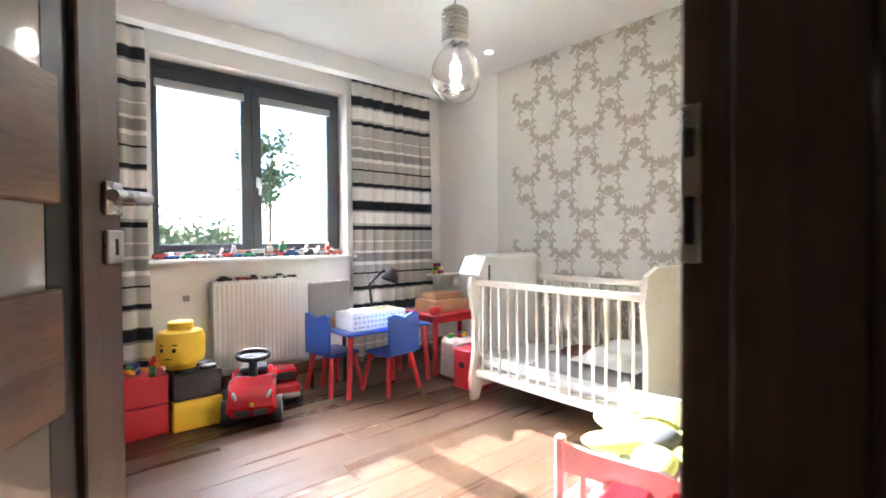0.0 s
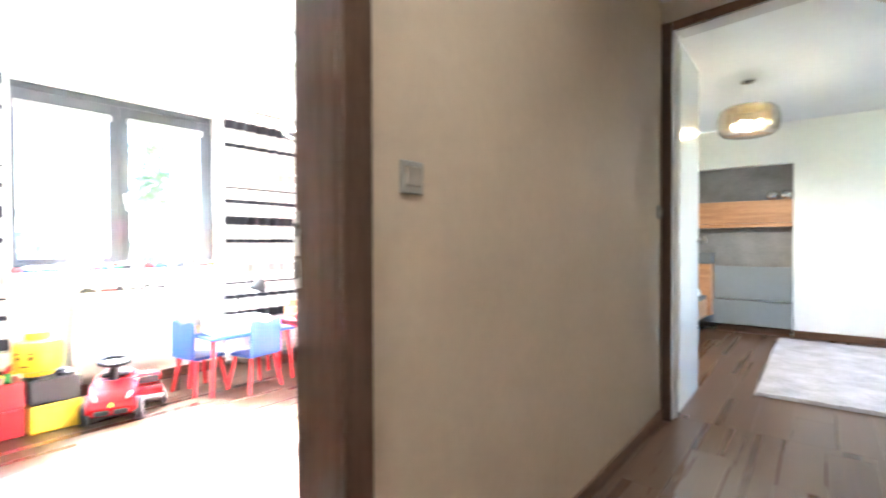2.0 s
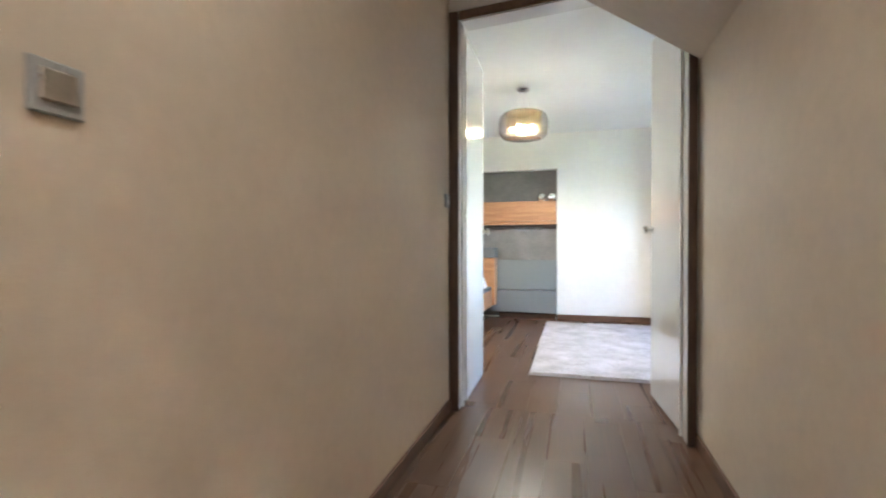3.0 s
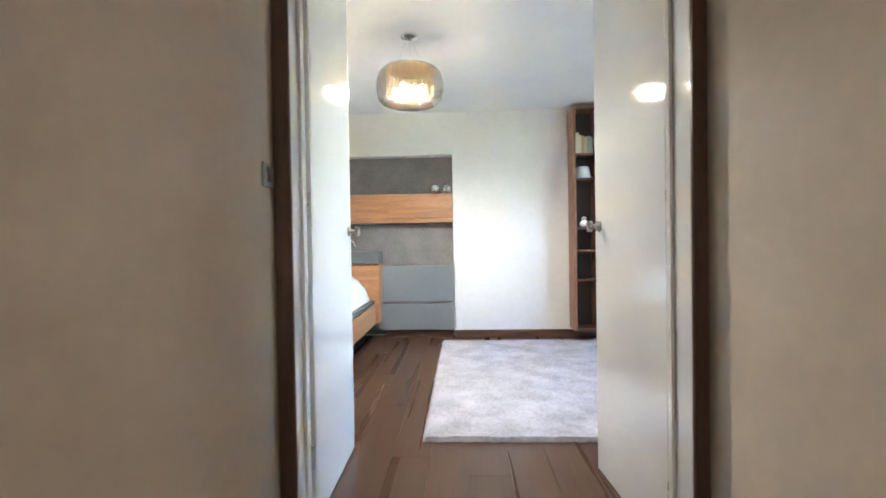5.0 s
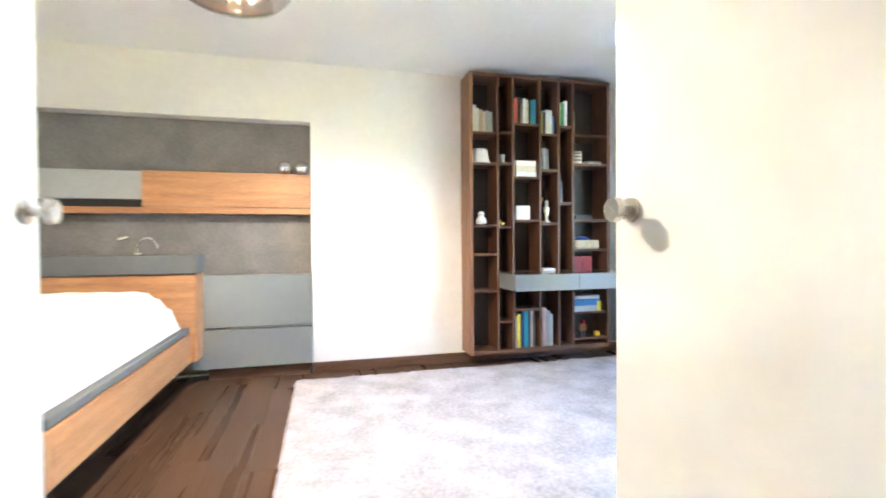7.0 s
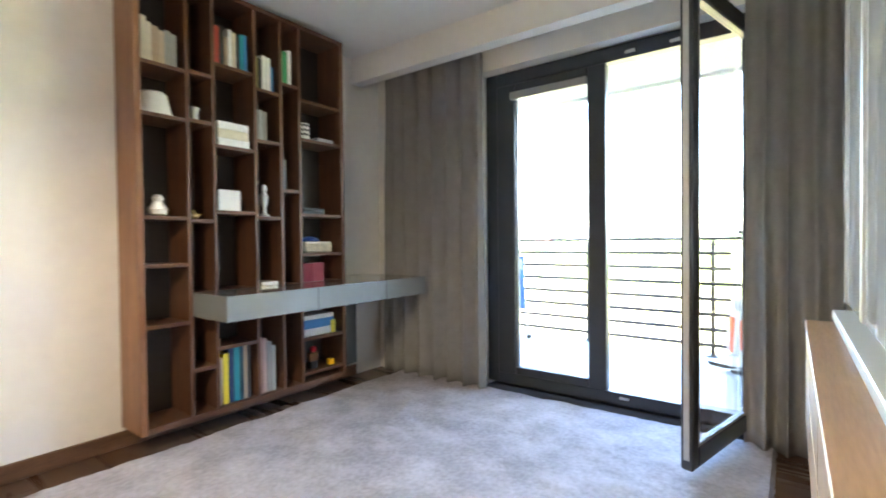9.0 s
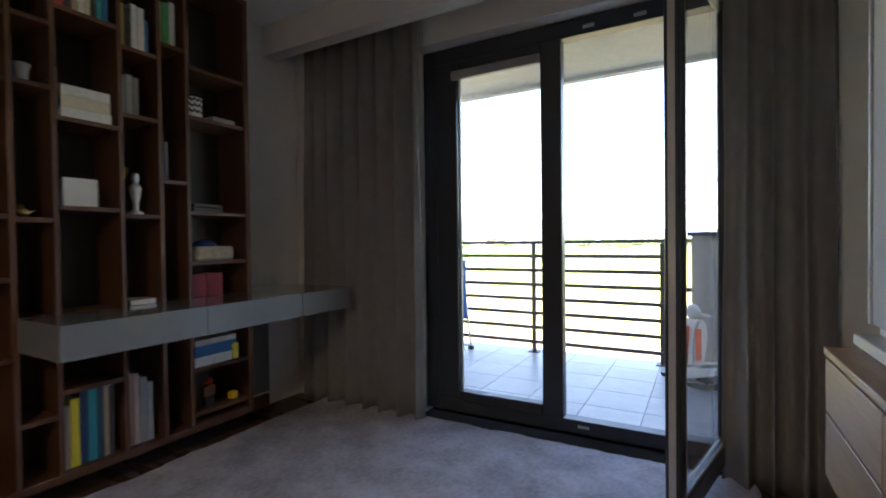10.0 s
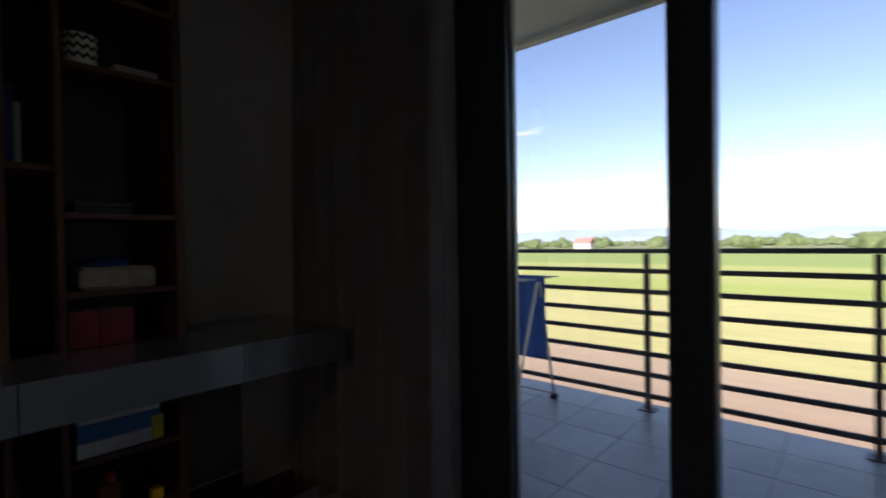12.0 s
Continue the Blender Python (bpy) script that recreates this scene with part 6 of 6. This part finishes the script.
part("edging", quick((CX0 + 0.085, CX0 + 0.095, CYB - 0.062, CYB - 0.056, 0.32, 0.90)), BLACK, ob, "dark edging band")
bm = bmesh.new()
slab(bm, [(-0.012, 0.96), (0.02, 0.955), (-0.055, 0.83), (-0.075, 0.845)], -0.10, 0.10)
bmesh.ops.transform(bm, matrix=Matrix.Translation((CX0, CYB - 0.03, 0.0)), verts=bm.verts)
part("folded_corner", bm, LINEN, ob)

# ---- doll cot with flower cushion, red toy ----
cot = thing("doll_cot", "small white wooden doll's bed with slatted ends", "doll bed", m=pose(1.376, 1.045, 0, 0, 0, -79))
for y in (0.0, 0.70):
    for x in (0.0, 0.46):
        part("post", quick((x - 0.017, x + 0.017, y - 0.017, y + 0.017, 0, 0.415), bevel=0.006), WHITE, cot)
    bm = bmesh.new()
    slab(bm, [(0.018, 0.30), (0.442, 0.30), (0.442, 0.36), (0.34, 0.385), (0.12, 0.385), (0.018, 0.395)], y - 0.010, y + 0.010)
    part("end_rail", bm, WHITE, cot)
    part("low_rail", quick((0.018, 0.442, y - 0.010, y + 0.010, 0.10, 0.15), bevel=0.004), WHITE, cot)
    for i in range(5):
        part("slat", quick((0.075 + 0.075 * i, 0.095 + 0.075 * i, y - 0.007, y + 0.007, 0.15, 0.30), bevel=0.003), WHITE, cot)
for x in (0.0, 0.46):
    part("side_rail", quick((x - 0.010, x + 0.010, 0.018, 0.682, 0.10, 0.19), bevel=0.004), WHITE, cot)
part("bed_board", quick((0.012, 0.448, 0.018, 0.682, 0.11, 0.125)), WHITE, cot)
single("doll_bedding", lumpy(0.03, 0.43, 0.03, 0.67, 0.126, 0.10, 17), LINEN, "heap of pale patterned bedding in the doll's bed", "bedding", m=pose(1.376, 1.045, 0, 0, 0, -79), smooth=True)
flower = thing("flower_cushion", "yellow-green flower-shaped cushion on the doll's bed", "cushion", m=pose(1.93, 0.97, 0.235, 2, 0, 10))
PETAL = material("lime_plush", (0.66, 0.66, 0.20), 0.95, vary=0.06, scale=14, bump=0.3, bump_scale=300)
for i in range(6):
    a = radians(60 * i + 12)
    bm = bmesh.new()
    ball(bm, (0.185 * math.cos(a), 0.185 * math.sin(a), 0.02), 0.135, (1.05, 0.62, 0.24), 24, 14, Euler((0, -0.04, a)).to_quaternion())
    part("petal", bm, PETAL, flower, "", True)
bm = bmesh.new()
ball(bm, (0, 0, 0.03), 0.10, (1, 1, 0.5), 20, 12)
part("centre", bm, material("grey_plush", (0.16, 0.16, 0.17), 0.95, bump=0.3, bump_scale=300), flower, "dark grey plush centre", True)
STICKER = material("yellow_sticker", (0.75, 0.50, 0.08), 0.4, vary=0.1, scale=20)
walker = thing("toy_walker", "red plastic push-along toy with an upright handle", "toy", m=pose(1.315, 0.73, 0, 0, 0, -79))
part("base", quick((-0.10, 0.24, -0.13, 0.13, 0.05, 0.29), bevel=0.03), CARRED, walker, "", True)
part("sticker", quick((-0.06, 0.06, -0.1325, -0.1303, 0.14, 0.22), bevel=0.0006), STICKER, walker, "yellow printed sticker")
part("hood", quick((-0.13, 0.05, -0.12, 0.12, 0.25, 0.335), bevel=0.04), CARRED, walker, "", True)
part("seat", quick((0.06, 0.22, -0.11, 0.11, 0.288, 0.35), bevel=0.02), CARRED, walker, "", True)
part("handle_post", quick((0.20, 0.27, -0.11, -0.055, 0.27, 0.47), bevel=0.012), CARRED, walker, "", True)
part("handle_post", quick((0.20, 0.27, 0.055, 0.11, 0.27, 0.47), bevel=0.012), CARRED, walker, "", True)
part("handle_bar", quick((0.19, 0.28, -0.12, 0.12, 0.465, 0.52), bevel=0.018), CARRED, walker, "", True)
for sx in (-0.09, 0.14):
    for sy in (-1, 1):
        bm = bmesh.new()
        rod(bm, (sx, sy * 0.115, 0.055), (sx, sy * 0.15, 0.055), 0.055, sides=20)
        part("wheel", bm, BLACK, walker, "", True)

# ---- ceiling things ----
PLACE = Matrix()
KXL, KYL = 1.695, 1.895
bulb = thing("bulb_pendant", "pendant lamp shaped like a giant light bulb, lit", "lamp")
bm = bmesh.new()
lathe(bm, [(0.06, 2.454), (0.06, 2.438), (0.05, 2.431), (0.001, 2.429)], (KXL, KYL, 0), 28)
part("canopy", bm, CHROME, bulb, "", True)
bm = bmesh.new()
rod(bm, (KXL, KYL, 2.43), (KXL, KYL, 2.226), 0.004)
part("cord", bm, GREYPL, bulb)
bm = bmesh.new()
prof = [(0.02, 2.241), (0.05, 2.236), (0.066, 2.224)]
for i in range(6):
    z = 2.216 - 0.022 * i
    prof += [(0.070, z), (0.070, z - 0.010), (0.064, z - 0.014), (0.064, z - 0.018)]
prof += [(0.072, 2.081), (0.072, 2.056), (0.06, 2.056)]
lathe(bm, prof, (KXL, KYL, 0), 32)
part("screw_cap", bm, STEEL, bulb, "ribbed metal screw cap", True)
bm = bmesh.new()
lathe(bm, [(0.058, 2.056), (0.06, 2.036), (0.08, 2.011), (0.104, 1.978), (0.122, 1.936), (0.128, 1.891), (0.124, 1.846), (0.108, 1.803), (0.083, 1.774), (0.045, 1.756), (0.001, 1.751)], (KXL, KYL, 0), 40)
ob = part("globe", bm, GLASS, bulb, "clear glass bulb", True)
ob.visible_shadow = False
mod = ob.modifiers.new("thickness", "SOLIDIFY")
mod.thickness = 0.002
KB = glow("kids_bulb", (1.0, 0.90, 0.72), 8)
bm = bmesh.new()
ball(bm, (KXL, KYL, 1.936), 0.026, (1, 1, 1.3))
part("inner_bulb", bm, KB, bulb, "glowing inner bulb", True)
bm = bmesh.new()
rod(bm, (KXL, KYL, 1.964), (KXL, KYL, 2.05), 0.015)
part("lamp_holder", bm, STEEL, bulb, "", True)
bm = bmesh.new()
rnd = random.Random(2)
for i in range(26):
    a, b = rnd.uniform(0, 6.28), rnd.uniform(0, 6.28)
    p = Vector((KXL + 0.08 * math.cos(a), KYL + 0.08 * math.sin(a), 1.806 + rnd.uniform(-0.018, 0.03)))
    q = Vector((KXL + 0.08 * math.cos(b), KYL + 0.08 * math.sin(b), 1.806 + rnd.uniform(-0.018, 0.03)))
    rod(bm, p, q, 0.0016, sides=5)
part("wire_tangle", bm, CHROME, bulb, "tangled silver wire")
kl = new("bulb_light", bpy.data.lights.new("bulb_light", "POINT"))
kl.data.energy, kl.data.color, kl.data.shadow_soft_size = 0.53, (1.0, 0.90, 0.74), 0.03
kl.location = (KXL, KYL, 1.896)
SPOT = glow("spot_lens", (1.0, 0.85, 0.62), 9)
for x, y in ((2.63, 2.545), (0.95, 2.70)):
    s = thing("ceiling_spot", "small round recessed ceiling spotlight", "ceiling light", "ceiling spots")
    bm = bmesh.new()
    lathe(bm, [(0.03, 2.447), (0.034, 2.443), (0.042, 2.447), (0.042, 2.4545)], (x, y, 0), 24)
    part("ring", bm, STEEL, s, "", True)
    bm = bmesh.new()
    rod(bm, (x, y, 2.446), (x, y, 2.453), 0.029, sides=20)
    part("lens", bm, SPOT if x > 2 else GREYPL, s, "round spotlight lens")
for x, y, _ in DOWNLIGHTS:
    s = thing("ceiling_spot", "small round warm spotlight in the corridor ceiling", "ceiling light", "corridor spots")
    bm = bmesh.new()
    lathe(bm, [(0.032, 2.594), (0.036, 2.590), (0.044, 2.594), (0.044, 2.5995)], (x, y, 0), 24)
    part("ring", bm, STEEL, s, "", True)
    bm = bmesh.new()
    rod(bm, (x, y, 2.593), (x, y, 2.599), 0.031, sides=20)
    part("lens", bm, SPOT, s, "glowing lens")
hook = single("wall_socket", quick((0.755, 0.795, 3.591, 3.599, 0.63, 0.67), bevel=0.004), GREYPL, "small grey wall plug near the radiator", "socket")

# ---- balcony tiles, floor planks ----
tile_mesh = finish("tile", quick((0.0015, 0.3635, 0.0015, 0.3485, -0.011, 0.0), bevel=0.0015), TILE)
for j in range(5):
    for i in range(19):
        x, y = 1.975 + 0.365 * i, -5.70 + 0.350 * j
        ob = new("tile", tile_mesh)
        ob.parent = balcony
        ob.location = (x, y, 0)

rnd = random.Random(11)
PLANKS = {}


def planks(x0, x1, y0, y1, base=0.0):
    """Rows of laminate planks along x, with staggered ends."""
    wide, long = 0.193, 1.285
    j = 0
    y = y0
    while y < y1 - 1e-4:
        w = min(wide, y1 - y)
        x = x0 - ((j * 0.43 + base) % 1.0) * long
        while x < x1 - 1e-4:
            a, b = max(x, x0), min(x + long, x1)
            if b - a > 0.01:
                key = (round(b - a, 3), round(w, 3))
                if key not in PLANKS:
                    PLANKS[key] = finish("plank", quick((0.0004, b - a - 0.0004, 0.0004, w - 0.0004, -0.0078, 0.0), bevel=0.0008), FLOOR)
                ob = new("plank", PLANKS[key])
                ob.parent = floor
                ob.location = (a, y, 0)
            x += long
        y += wide
        j += 1


planks(-2.2, 3.2, -1.265, 0.272)
planks(KX0, KX1, 0.272, KY1, 0.3)
planks(3.2, NX, -3.622, BY1, 0.2)
